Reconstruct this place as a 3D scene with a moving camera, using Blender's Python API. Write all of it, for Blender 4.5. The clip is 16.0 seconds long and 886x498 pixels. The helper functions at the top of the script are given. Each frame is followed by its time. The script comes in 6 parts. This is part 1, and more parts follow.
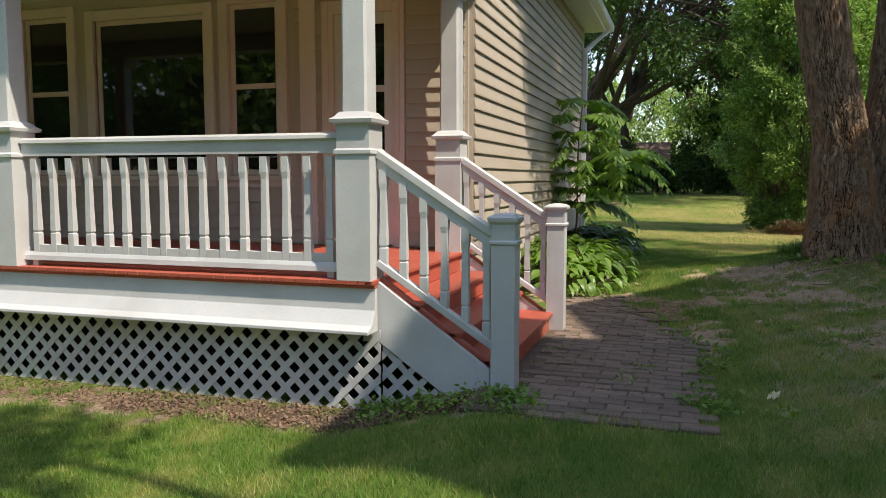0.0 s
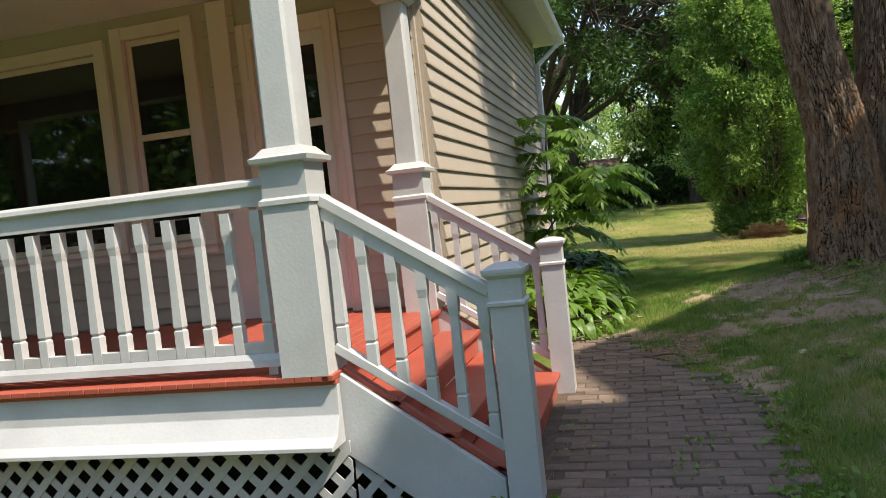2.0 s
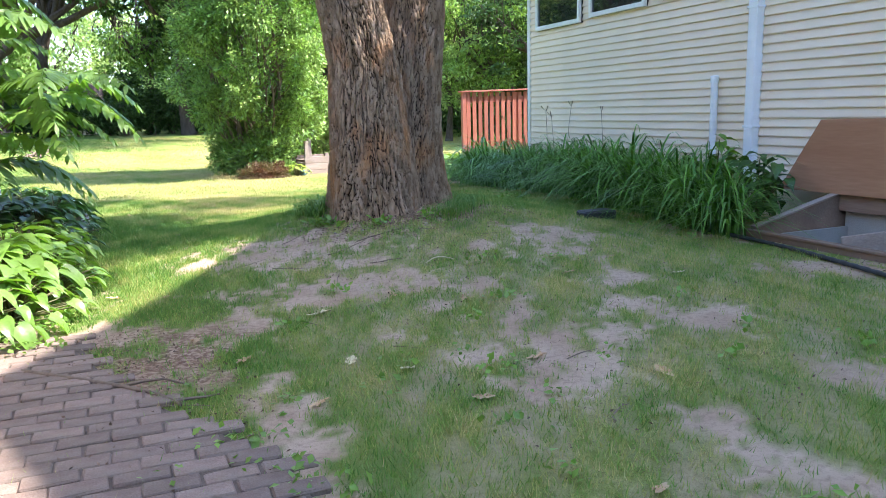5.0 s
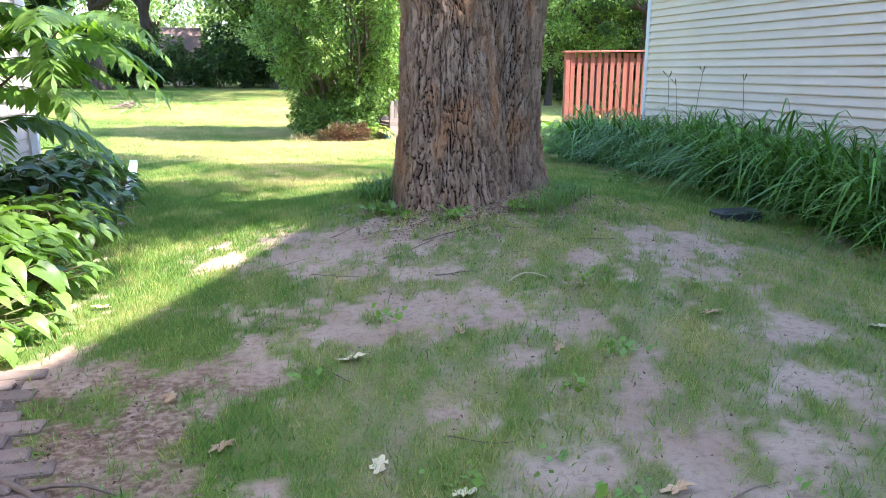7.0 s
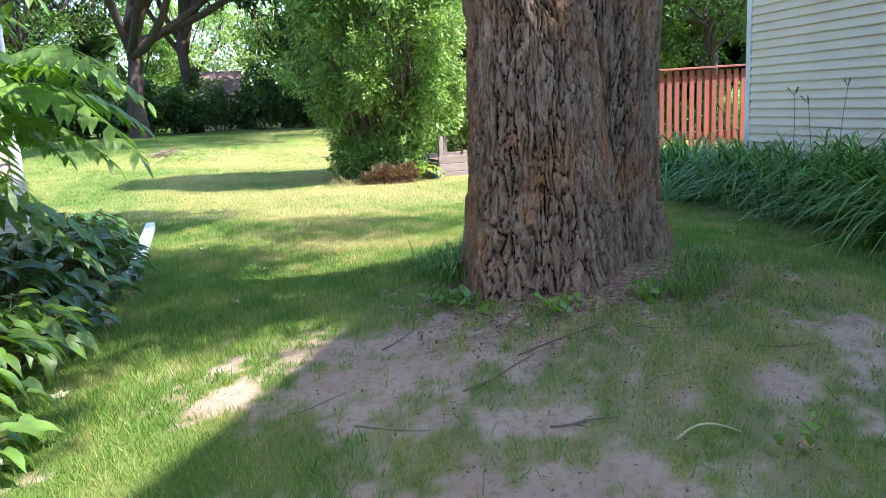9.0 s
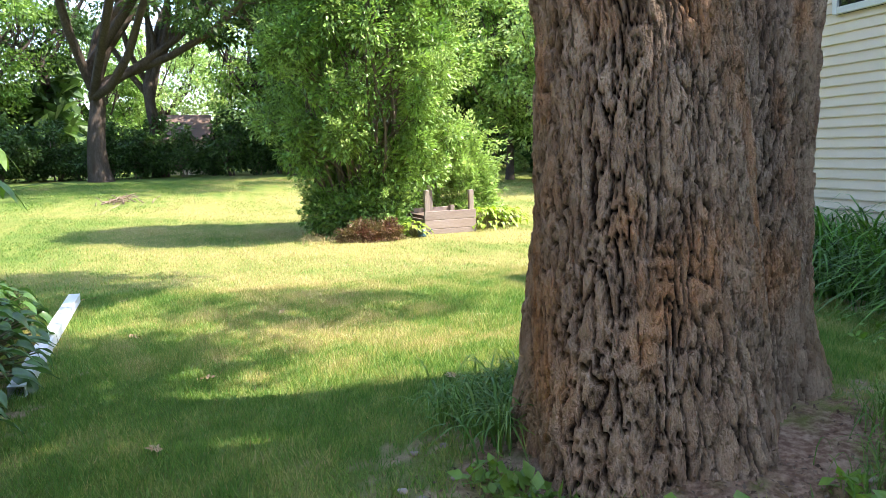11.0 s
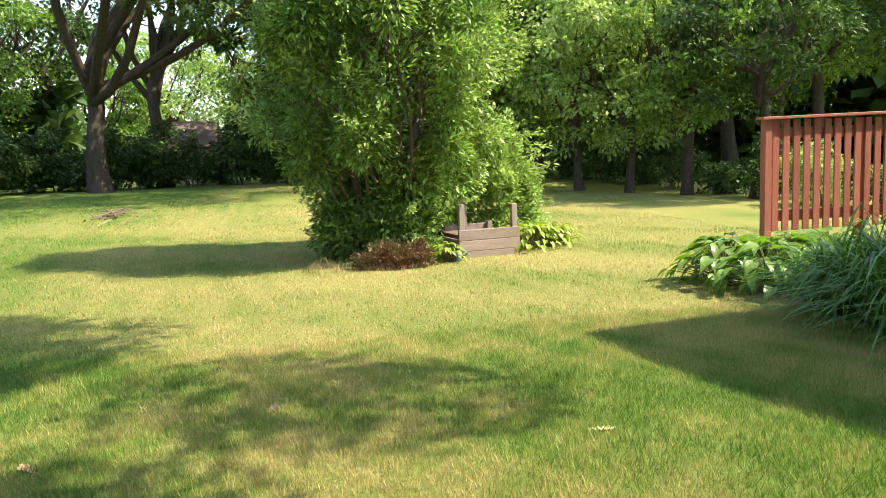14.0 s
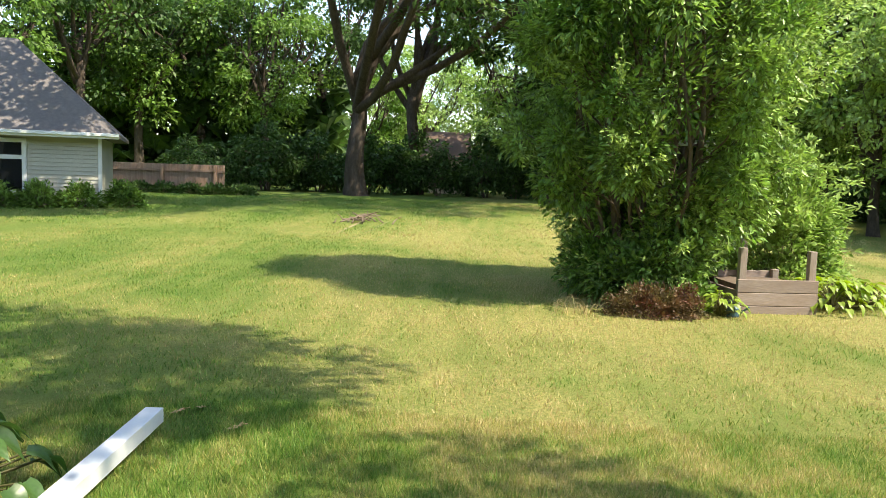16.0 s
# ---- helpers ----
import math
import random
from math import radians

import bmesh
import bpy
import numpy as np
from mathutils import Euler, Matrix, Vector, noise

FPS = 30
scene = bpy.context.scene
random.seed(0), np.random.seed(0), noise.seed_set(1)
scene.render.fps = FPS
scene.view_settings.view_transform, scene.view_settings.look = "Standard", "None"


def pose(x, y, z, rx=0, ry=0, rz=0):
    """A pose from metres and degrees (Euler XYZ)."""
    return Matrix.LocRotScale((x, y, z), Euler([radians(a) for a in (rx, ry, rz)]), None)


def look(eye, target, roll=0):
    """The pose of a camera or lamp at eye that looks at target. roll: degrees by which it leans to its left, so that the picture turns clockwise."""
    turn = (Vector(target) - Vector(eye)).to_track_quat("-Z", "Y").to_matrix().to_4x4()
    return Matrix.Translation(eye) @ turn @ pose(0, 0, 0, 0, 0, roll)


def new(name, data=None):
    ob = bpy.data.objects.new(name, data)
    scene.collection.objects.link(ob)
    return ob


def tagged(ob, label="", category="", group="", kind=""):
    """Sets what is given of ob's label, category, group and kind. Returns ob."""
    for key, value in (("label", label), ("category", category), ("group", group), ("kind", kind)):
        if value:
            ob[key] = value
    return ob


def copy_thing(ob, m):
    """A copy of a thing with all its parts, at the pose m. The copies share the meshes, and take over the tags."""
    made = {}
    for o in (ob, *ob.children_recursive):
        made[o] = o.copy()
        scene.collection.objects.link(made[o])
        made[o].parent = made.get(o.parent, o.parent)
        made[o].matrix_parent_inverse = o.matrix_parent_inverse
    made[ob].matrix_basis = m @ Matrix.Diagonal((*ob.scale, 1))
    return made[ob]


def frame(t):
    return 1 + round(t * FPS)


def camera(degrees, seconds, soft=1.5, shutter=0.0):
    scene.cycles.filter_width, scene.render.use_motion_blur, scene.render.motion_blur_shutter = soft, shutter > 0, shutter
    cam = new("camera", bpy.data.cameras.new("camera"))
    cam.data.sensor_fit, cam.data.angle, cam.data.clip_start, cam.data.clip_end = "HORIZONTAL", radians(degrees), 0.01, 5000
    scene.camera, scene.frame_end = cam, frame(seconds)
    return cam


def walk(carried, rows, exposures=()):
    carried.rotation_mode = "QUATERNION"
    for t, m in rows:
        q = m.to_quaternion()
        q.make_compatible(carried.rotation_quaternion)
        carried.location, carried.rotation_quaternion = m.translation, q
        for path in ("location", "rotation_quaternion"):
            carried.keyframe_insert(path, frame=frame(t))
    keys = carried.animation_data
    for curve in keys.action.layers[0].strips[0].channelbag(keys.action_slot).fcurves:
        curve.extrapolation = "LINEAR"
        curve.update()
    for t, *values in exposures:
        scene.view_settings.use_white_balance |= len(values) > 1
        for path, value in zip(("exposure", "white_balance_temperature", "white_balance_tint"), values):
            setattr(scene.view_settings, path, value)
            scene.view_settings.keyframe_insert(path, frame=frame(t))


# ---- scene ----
cam = camera(59.9, 16.0, soft=0.7)
METRES, EYE, TILT, LEAN, TURN = 14.7, 1.5, 0.0, 0.0, 17.6
ROWS = [
    (0.0, 0.0, 0.0, 0.0, 0.0, -5.23, -0.02),
    (0.5, -0.0017, 0.0237, -0.0004, -6.71, -6.28, 2.39),
    (1.0, -0.0034, 0.0465, -0.0012, -9.22, -6.38, 3.94),
    (1.5, -0.0018, 0.0766, 0.004, -4.56, -3.63, 4.45),
    (2.0, -0.0064, 0.1016, 0.0031, -3.66, -2.72, 6.18),
    (2.5, -0.0039, 0.1333, -0.0009, -12.55, -5.19, 5.75),
    (3.0, 0.0081, 0.1658, -0.0017, -19.18, -5.5, 2.02),
    (3.5, 0.0152, 0.1955, -0.0006, -29.01, -6.09, 2.79),
    (4.0, 0.0265, 0.2253, -0.0018, -38.14, -7.85, 3.01),
    (6.5, 0.1157, 0.3452, 0.003, -40.35, -12.69, 0.58),
    (7.0, 0.1355, 0.3703, 0.0011, -32.91, -13.03, -0.24),
    (7.5, 0.1516, 0.3983, 0.0007, -22.23, -12.75, -0.99),
    (8.0, 0.1572, 0.4309, 0.0015, -18.07, -11.76, 0.36),
    (8.5, 0.1789, 0.4644, 0.0039, -23.16, -10.18, 2.31),
    (9.0, 0.1921, 0.4935, 0.0032, -29.99, -10.81, 2.77),
    (9.5, 0.2014, 0.5228, 0.0049, -35.37, -11.28, 2.8),
    (10.0, 0.2172, 0.5572, 0.0047, -32.68, -8.67, 1.43),
    (12.5, 0.2726, 0.7068, 0.0056, -31.58, -6.12, 1.5),
    (13.0, 0.2897, 0.7343, 0.0097, -30.09, -5.03, 1.13),
    (13.5, 0.3021, 0.7644, 0.0072, -28.93, -5.38, 2.22),
    (14.0, 0.3159, 0.7943, 0.0062, -31.14, -6.86, 2.06),
    (14.5, 0.3328, 0.8232, 0.0075, -27.28, -6.48, 0.34),
    (15.0, 0.3373, 0.8512, 0.0064, -24.05, -5.99, -0.68),
    (15.5, 0.3395, 0.8795, 0.0073, -21.84, -6.14, -0.98),
    (16.0, 0.3489, 0.9076, 0.0088, -13.17, -5.51, -1.93),
]
walk(cam, [(t, pose(0, 0, EYE, TILT, LEAN, TURN) @ pose(METRES * x, METRES * y, METRES * z, 90 + pitch, roll, yaw)) for t, x, y, z, yaw, pitch, roll in ROWS],
     exposures=[(0.0, 1.05, 7000, 12), (1.5, 1.18, 6900, 11), (2.5, 1.25, 7000, 12), (3.5, 1.7, 6900, 10), (4.0, 2.25, 6500, 12), (6.5, 2.95, 5900, 20), (7.0, 2.95, 5900, 20), (8.0, 2.5, 5850, 18), (8.5, 2.3, 5850, 17), (9.2, 2.5, 5850, 16), (10.0, 2.6, 5850, 16), (12.5, 2.15, 7600, 16), (15.0, 1.85, 7200, 8), (16.0, 1.7, 7250, 8)])

# ---- world, sun, exposure ----
SX, SY = 0.64, -0.27                      # towards the sun, per metre of height
SUN_EL = math.atan2(1.0, math.hypot(SX, SY))
SUN_AZ = math.atan2(SX, SY)
world = bpy.data.worlds.new("sky")
scene.world = world
world.use_nodes = True
wn = world.node_tree.nodes
sky = wn.new("ShaderNodeTexSky")
sky.sky_type = "NISHITA"
sky.sun_disc = False
sky.sun_elevation, sky.sun_rotation = SUN_EL, SUN_AZ
sky.air_density, sky.dust_density = 1.0, 0.6
world.node_tree.links.new(sky.outputs[0], wn["Background"].inputs[0])
wn["Background"].inputs[1].default_value = 0.15
sun = new("sun", bpy.data.lights.new("sun", "SUN"))
sun.data.energy, sun.data.angle, sun.data.color = 2.7, radians(0.55), (1.0, 0.94, 0.83)
sun.matrix_world = look((SX * 60, SY * 60, 60), (0, 0, 0))


# ---- materials ----
def mat(name, col, col2=None, rough=0.6, scale=8.0, fine=90.0, bump=0.15, metal=0.0, var=0.12, stretch=(1, 1, 1), dirt=None, dirt_amount=0.0, spec=0.5, trans=0.0, island=False, depth=0.01):
    """Two scales of noise between col and col2, a third for dirt, and a bump."""
    m = bpy.data.materials.new(name)
    m.use_nodes = True
    nt = m.node_tree
    n, l = nt.nodes, nt.links
    b = n["Principled BSDF"]
    b.inputs["Roughness"].default_value = rough
    b.inputs["Metallic"].default_value = metal
    b.inputs["Specular IOR Level"].default_value = spec
    tc = n.new("ShaderNodeTexCoord")
    mp = n.new("ShaderNodeMapping")
    mp.inputs["Scale"].default_value = stretch
    l.new(tc.outputs["Object"], mp.inputs[0])
    oi = n.new("ShaderNodeObjectInfo")
    gi = n.new("ShaderNodeNewGeometry")

    def noise_of(s, det):
        x = n.new("ShaderNodeTexNoise")
        x.inputs["Scale"].default_value = s
        x.inputs["Detail"].default_value = det
        l.new(mp.outputs[0], x.inputs["Vector"])
        return x.outputs[0]

    def mix(fac, a, c):
        x = n.new("ShaderNodeMix")
        x.data_type = "RGBA"
        for sock, v in ((x.inputs[0], fac), (x.inputs[6], a), (x.inputs[7], c)):
            if hasattr(v, "is_output"):
                l.new(v, sock)
            else:
                sock.default_value = v if not isinstance(v, tuple) else (*v, 1)[:4]
        return x.outputs[2]

    def ramp(v, lo, hi):
        x = n.new("ShaderNodeMapRange")
        x.inputs[1].default_value, x.inputs[2].default_value = lo, hi
        l.new(v, x.inputs[0])
        return x.outputs[0]

    big, small = noise_of(scale, 4), noise_of(fine, 3)
    c = mix(ramp(big, 0.3, 0.7), col, col2 or tuple(min(1, v * (1 + 2 * var)) for v in col))
    c = mix(ramp(small, 0.35, 0.75), c, mix(0.5, c, tuple(v * (1 - 2 * var) for v in col)))
    if dirt:
        d = noise_of(scale * 0.45, 6)
        x = n.new("ShaderNodeMath")
        x.operation = "MULTIPLY"
        x.inputs[1].default_value = dirt_amount
        l.new(ramp(d, 0.48, 0.72), x.inputs[0])
        c = mix(x.outputs[0], c, dirt)
    h = n.new("ShaderNodeHueSaturation")
    r = ramp(gi.outputs["Random Per Island"] if island else oi.outputs["Random"], 0, 1)
    x = n.new("ShaderNodeMapRange")
    x.inputs[3].default_value, x.inputs[4].default_value = 1 - var, 1 + var
    l.new(r, x.inputs[0])
    l.new(x.outputs[0], h.inputs["Value"])
    l.new(c, h.inputs["Color"])
    l.new(h.outputs[0], b.inputs["Base Color"])
    if bump:
        bp = n.new("ShaderNodeBump")
        bp.inputs["Strength"].default_value = bump
        bp.inputs["Distance"].default_value = depth
        l.new(small, bp.inputs["Height"])
        l.new(bp.outputs[0], b.inputs["Normal"])
    if trans:
        t = n.new("ShaderNodeBsdfTranslucent")
        g = n.new("ShaderNodeHueSaturation")
        g.inputs["Saturation"].default_value, g.inputs["Value"].default_value = 1.15, 1.5
        l.new(h.outputs[0], g.inputs["Color"])
        l.new(g.outputs[0], t.inputs[0])
        s = n.new("ShaderNodeMixShader")
        s.inputs[0].default_value = trans
        l.new(b.outputs[0], s.inputs[1])
        l.new(t.outputs[0], s.inputs[2])
        l.new(s.outputs[0], n["Material Output"].inputs[0])
    return m


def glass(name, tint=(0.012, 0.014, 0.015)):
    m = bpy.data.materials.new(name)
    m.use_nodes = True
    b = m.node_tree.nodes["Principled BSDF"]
    # Opaque and near-black: the dark room is put into the pane's colour.
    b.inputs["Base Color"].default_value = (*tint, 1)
    b.inputs["Roughness"].default_value = 0.03
    b.inputs["IOR"].default_value = 1.5
    b.inputs["Coat Weight"].default_value = 0.4
    b.inputs["Coat Roughness"].default_value = 0.02
    return m


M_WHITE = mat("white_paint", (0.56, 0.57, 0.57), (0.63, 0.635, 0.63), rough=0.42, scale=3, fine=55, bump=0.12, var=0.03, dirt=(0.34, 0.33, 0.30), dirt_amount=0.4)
M_TRIM = mat("white_trim", (0.70, 0.70, 0.68), rough=0.4, scale=4, fine=60, bump=0.08, var=0.03)
M_CREAM = mat("cream_trim", (0.72, 0.61, 0.54), rough=0.45, scale=4, fine=60, bump=0.08, var=0.04)
M_SIDING = mat("tan_siding", (0.47, 0.40, 0.32), (0.53, 0.455, 0.37), rough=0.5, scale=1.2, fine=70, bump=0.1, var=0.03, dirt=(0.42, 0.33, 0.24), dirt_amount=0.22)
M_SIDING2 = mat("beige_siding", (0.75, 0.62, 0.45), (0.80, 0.67, 0.51), rough=0.5, scale=1.0, fine=80, bump=0.08, var=0.03, dirt=(0.40, 0.38, 0.30), dirt_amount=0.25)
M_RED = mat("red_deck_paint", (0.42, 0.085, 0.05), (0.47, 0.11, 0.07), rough=0.5, scale=5, fine=60, bump=0.15, var=0.06, dirt=(0.26, 0.10, 0.07), dirt_amount=0.3)
M_REDWOOD = mat("red_stained_wood", (0.36, 0.10, 0.07), (0.44, 0.15, 0.10), rough=0.65, scale=6, fine=60, bump=0.3, var=0.12, stretch=(1, 1, 0.15))
M_GREYWOOD = mat("weathered_wood", (0.27, 0.20, 0.16), (0.34, 0.27, 0.23), rough=0.75, scale=7, fine=60, bump=0.4, var=0.12, stretch=(0.15, 1, 1))
M_POSTWOOD = mat("weathered_post_wood", (0.27, 0.21, 0.17), (0.35, 0.28, 0.23), rough=0.75, scale=7, fine=60, bump=0.4, var=0.12, stretch=(1, 1, 0.15))
M_PLY = mat("stained_plywood", (0.38, 0.17, 0.085), (0.50, 0.265, 0.15), rough=0.55, scale=3, fine=40, bump=0.2, var=0.06, stretch=(1, 0.12, 1))
M_PLYOLD = mat("weathered_hatch_board", (0.20, 0.12, 0.08), (0.30, 0.20, 0.14), rough=0.75, scale=4, fine=50, bump=0.35, var=0.1, stretch=(1, 0.12, 1), dirt=(0.10, 0.08, 0.065), dirt_amount=0.5)
M_BRICK = mat("paver_brick", (0.18, 0.12, 0.09), (0.30, 0.22, 0.17), rough=0.88, scale=9, fine=120, bump=0.7, var=0.2, dirt=(0.12, 0.10, 0.075), dirt_amount=0.75)
M_CONC = mat("concrete", (0.34, 0.32, 0.29), rough=0.9, scale=5, fine=80, bump=0.4, var=0.08)
M_ROOF = mat("asphalt_shingle", (0.16, 0.145, 0.14), (0.22, 0.19, 0.18), rough=0.95, scale=9, fine=120, bump=0.5, var=0.18)
M_METAL = mat("white_metal", (0.74, 0.75, 0.76), rough=0.35, scale=5, fine=60, bump=0.05, var=0.03, dirt=(0.45, 0.42, 0.36), dirt_amount=0.2)
# Near-black that stands in for shade in rooms, windows, pit and crawl space.
M_SHADEBLACK = mat("painted_shade_black", (0.015, 0.014, 0.013), rough=0.9, var=0.2)
M_BLACK = mat("black_plastic", (0.02, 0.021, 0.023), rough=0.5, var=0.1)
M_GLASS = glass("window_glass")


# ---- mesh helpers ----
def empty(name, loc=(0, 0, 0), label="", category="", group="", kind=""):
    ob = new(name)
    ob.location = loc
    ob.empty_display_size = 0.1
    return tagged(ob, label, category, group, kind)


def placed(ob):
    """The world matrix of an object, before any update of the scene."""
    return placed(ob.parent) @ ob.matrix_parent_inverse @ ob.matrix_basis if ob.parent else ob.matrix_basis.copy()


def link(name, mesh, material, parent=None, label=""):
    if material and not mesh.materials:
        mesh.materials.append(material)
    ob = new(name, mesh)
    if parent:
        ob.parent = parent
        ob.matrix_parent_inverse = placed(parent).inverted()
    if label:
        ob["label"] = label
    return ob


def part(name, bm, material, parent=None, label="", smooth=False):
    me = bpy.data.meshes.new(name)
    bm.to_mesh(me)
    bm.free()
    if smooth:
        me.polygons.foreach_set("use_smooth", [True] * len(me.polygons))
    return link(name, me, material, parent, label)


def box(x0, y0, z0, x1, y1, z1, bevel=0.004, bm=None, m=None):
    """A bevelled box; added to bm if given."""
    own = bmesh.new()
    bmesh.ops.create_cube(own, size=1, matrix=Matrix.Translation(((x0 + x1) / 2, (y0 + y1) / 2, (z0 + z1) / 2)) @ Matrix.Diagonal((abs(x1 - x0), abs(y1 - y0), abs(z1 - z0), 1)))
    if bevel:
        bmesh.ops.bevel(own, geom=own.edges[:], offset=bevel, segments=1, affect="EDGES")
    if m is not None:
        bmesh.ops.transform(own, matrix=m, verts=own.verts[:])
    if bm is None:
        return own
    me = bpy.data.meshes.new("tmp")
    own.to_mesh(me)
    own.free()
    bm.from_mesh(me)
    bpy.data.meshes.remove(me)
    return bm


def prism(poly, axis, a, b, bevel=0.0):
    """A polygon in the plane across an axis ('x': (y, z), 'y': (x, z), 'z': (x, y)), swept from a to b."""
    bm = bmesh.new()

    def at(p, s):
        return {"x": (s, p[0], p[1]), "y": (p[0], s, p[1]), "z": (p[0], p[1], s)}[axis]
    v0 = [bm.verts.new(at(p, a)) for p in poly]
    v1 = [bm.verts.new(at(p, b)) for p in poly]
    bm.faces.new(v0)
    bm.faces.new(v1)
    for i in range(len(poly)):
        j = (i + 1) % len(poly)
        bm.faces.new((v0[i], v0[j], v1[j], v1[i]))
    bmesh.ops.recalc_face_normals(bm, faces=bm.faces[:])
    if bevel:
        bmesh.ops.bevel(bm, geom=bm.edges[:], offset=bevel, segments=1, affect="EDGES")
    return bm


def beam(p, q, w, h, bevel=0.004, up=(0, 0, 1)):
    """A bar of section w x h from p to q."""
    p, q = Vector(p), Vector(q)
    d = q - p
    y = d.normalized()
    x = y.cross(Vector(up)).normalized()
    z = x.cross(y)
    m = Matrix((x, y, z)).transposed().to_4x4()
    m.translation = (p + q) / 2
    return box(-w / 2, -d.length / 2, -h / 2, w / 2, d.length / 2, h / 2, bevel, m=m)


def lathe(profile, segs=12, centre=(0, 0)):
    """Rings (radius, z) swept round."""
    bm = bmesh.new()
    rings = []
    for r, z in profile:
        rings.append([bm.verts.new((centre[0] + r * math.cos(2 * math.pi * i / segs), centre[1] + r * math.sin(2 * math.pi * i / segs), z)) for i in range(segs)])
    for a, b in zip(rings, rings[1:]):
        for i in range(segs):
            bm.faces.new((a[i], a[(i + 1) % segs], b[(i + 1) % segs], b[i]))
    bm.faces.new(rings[0][::-1])
    bm.faces.new(rings[-1])
    return bm


def square_stack(sections, cx, cy):
    """Square rings (half width, z) joined up: posts, caps and balusters."""
    bm = bmesh.new()
    rings = []
    for w, z in sections:
        rings.append([bm.verts.new((cx + sx * w, cy + sy * w, z)) for sx, sy in ((-1, -1), (1, -1), (1, 1), (-1, 1))])
    for a, b in zip(rings, rings[1:]):
        for i in range(4):
            bm.faces.new((a[i], a[(i + 1) % 4], b[(i + 1) % 4], b[i]))
    bm.faces.new(rings[0][::-1])
    bm.faces.new(rings[-1])
    return bm


def soup(name, verts, faces, material, parent=None, label="", smooth=False):
    """A mesh from numpy vertices and equal-sided faces."""
    verts, faces = np.asarray(verts, dtype=np.float32), np.asarray(faces, dtype=np.int32)
    me = bpy.data.meshes.new(name)
    k = faces.shape[1]
    me.vertices.add(len(verts))
    me.vertices.foreach_set("co", verts.ravel())
    me.loops.add(faces.size)
    me.loops.foreach_set("vertex_index", faces.ravel())
    me.polygons.add(len(faces))
    me.polygons.foreach_set("loop_start", np.arange(0, faces.size, k, dtype=np.int32))
    me.polygons.foreach_set("loop_total", np.full(len(faces), k, dtype=np.int32))
    if smooth:
        me.polygons.foreach_set("use_smooth", np.ones(len(faces), dtype=bool))
    me.update(calc_edges=True)
    return link(name, me, material, parent, label)


# ---- ground ----
def smooth01(a):
    a = np.clip(a, 0, 1)
    return a * a * (3 - 2 * a)


def wobble(x, y, s, seed):
    """Smooth value noise, about -1 to 1."""
    r = np.random.RandomState(seed)
    tot = 0
    for k in range(6):
        a, f, p = r.uniform(0, 6.28), r.uniform(0.6, 1.7) / s, r.uniform(0, 6.28)
        tot = tot + np.sin((x * np.cos(a) + y * np.sin(a)) * f * 6.28 + p)
    return tot / 3.2


def height(x, y):
    x, y = np.asarray(x, float), np.asarray(y, float)
    z = 0.34 * np.exp(-(((x - 2.35) / 2.1) ** 2 + ((y - 12.8) / 2.3) ** 2))
    z = z + 0.15 * smooth01((x - 1.0) / 3.0) * smooth01((y - 3) / 4) * (1 - smooth01((y - 14.5) / 4.5))
    z = z - 0.24 * smooth01((-1.15 - x) / 1.3) * (1 - smooth01((y - 5.4) / 1.5))
    z = z - 0.13 * smooth01((y - 17.5) / 5) + 0.55 * smooth01((y - 27) / 28)
    z = z + 0.015 * wobble(x, y, 2.6, 3) * smooth01((y - 10) / 4)
    z = z - 0.8 * ((x > 5.5) & (x < 6.68) & (y > 7.42) & (y < 10.02))      # the cellar stair pit
    return z


DIRT = [  # centre, radii, turn in degrees
    (0.98, 11.62, 1.15, 0.62, -30), (1.3, 10.2, 1.1, 0.42, -18), (0.82, 9.95, 0.3, 0.26, -17), (0.26, 9.68, 0.40, 0.48, -16), (3.4, 10.65, 0.62, 0.72, -12),
    (2.08, 9.58, 0.2, 0.28, -22), (1.65, 9.35, 0.17, 0.18, -21), (2.12, 8.96, 0.2, 0.36, -22), (3.19, 9.23, 0.26, 0.34, -25), (2.83, 8.57, 0.36, 0.33, -25),
    (1.93, 8.26, 0.55, 0.34, -22), (1.46, 8.26, 0.24, 0.22, -19), (2.25, 8.05, 0.42, 0.3, -21), (-0.24, 9.05, 0.42, 0.7, -15), (1.14, 8.85, 0.12, 0.16, -16),
    (3.05, 12.0, 0.26, 0.45, -20), (2.63, 10.66, 0.2, 0.26, -25), (1.5, 10.8, 0.3, 0.22, -27), (0.15, 11.75, 0.24, 0.3, -32), (1.41, 12.2, 0.35, 0.4, -41),
    (3.05, 7.98, 0.38, 0.46, -38), (1.97, 7.9, 0.4, 0.4, -32), (1.58, 7.5, 0.5, 0.26, -29), (1.88, 6.35, 0.26, 0.26, -28), (2.05, 6.1, 0.2, 0.24, -26),
    (2.02, 6.85, 0.24, 0.24, -31), (3.01, 6.72, 0.34, 0.34, -38), (2.35, 12.3, 1.35, 0.9, 0), (-0.75, 9.7, 0.6, 0.5, 0), (4.9, 8.6, 0.75, 0.4, -30),
    (0.22, 7.6, 0.2, 1.1, 0), (-1.35, 4.85, 0.3, 0.2, 0), (-3.6, 4.85, 3.2, 0.3, 3),
    (5.3, 10.2, 0.8, 0.5, -60), (-1.75, 10.8, 0.85, 1.6, 0), (-1.7, 14.4, 0.8, 2.2, 0), (6.1, 14.0, 0.7, 3.6, 0), (6.6, 19.8, 0.6, 1.3, 0), (-3.2, 37.6, 1.1, 0.7, 0)]


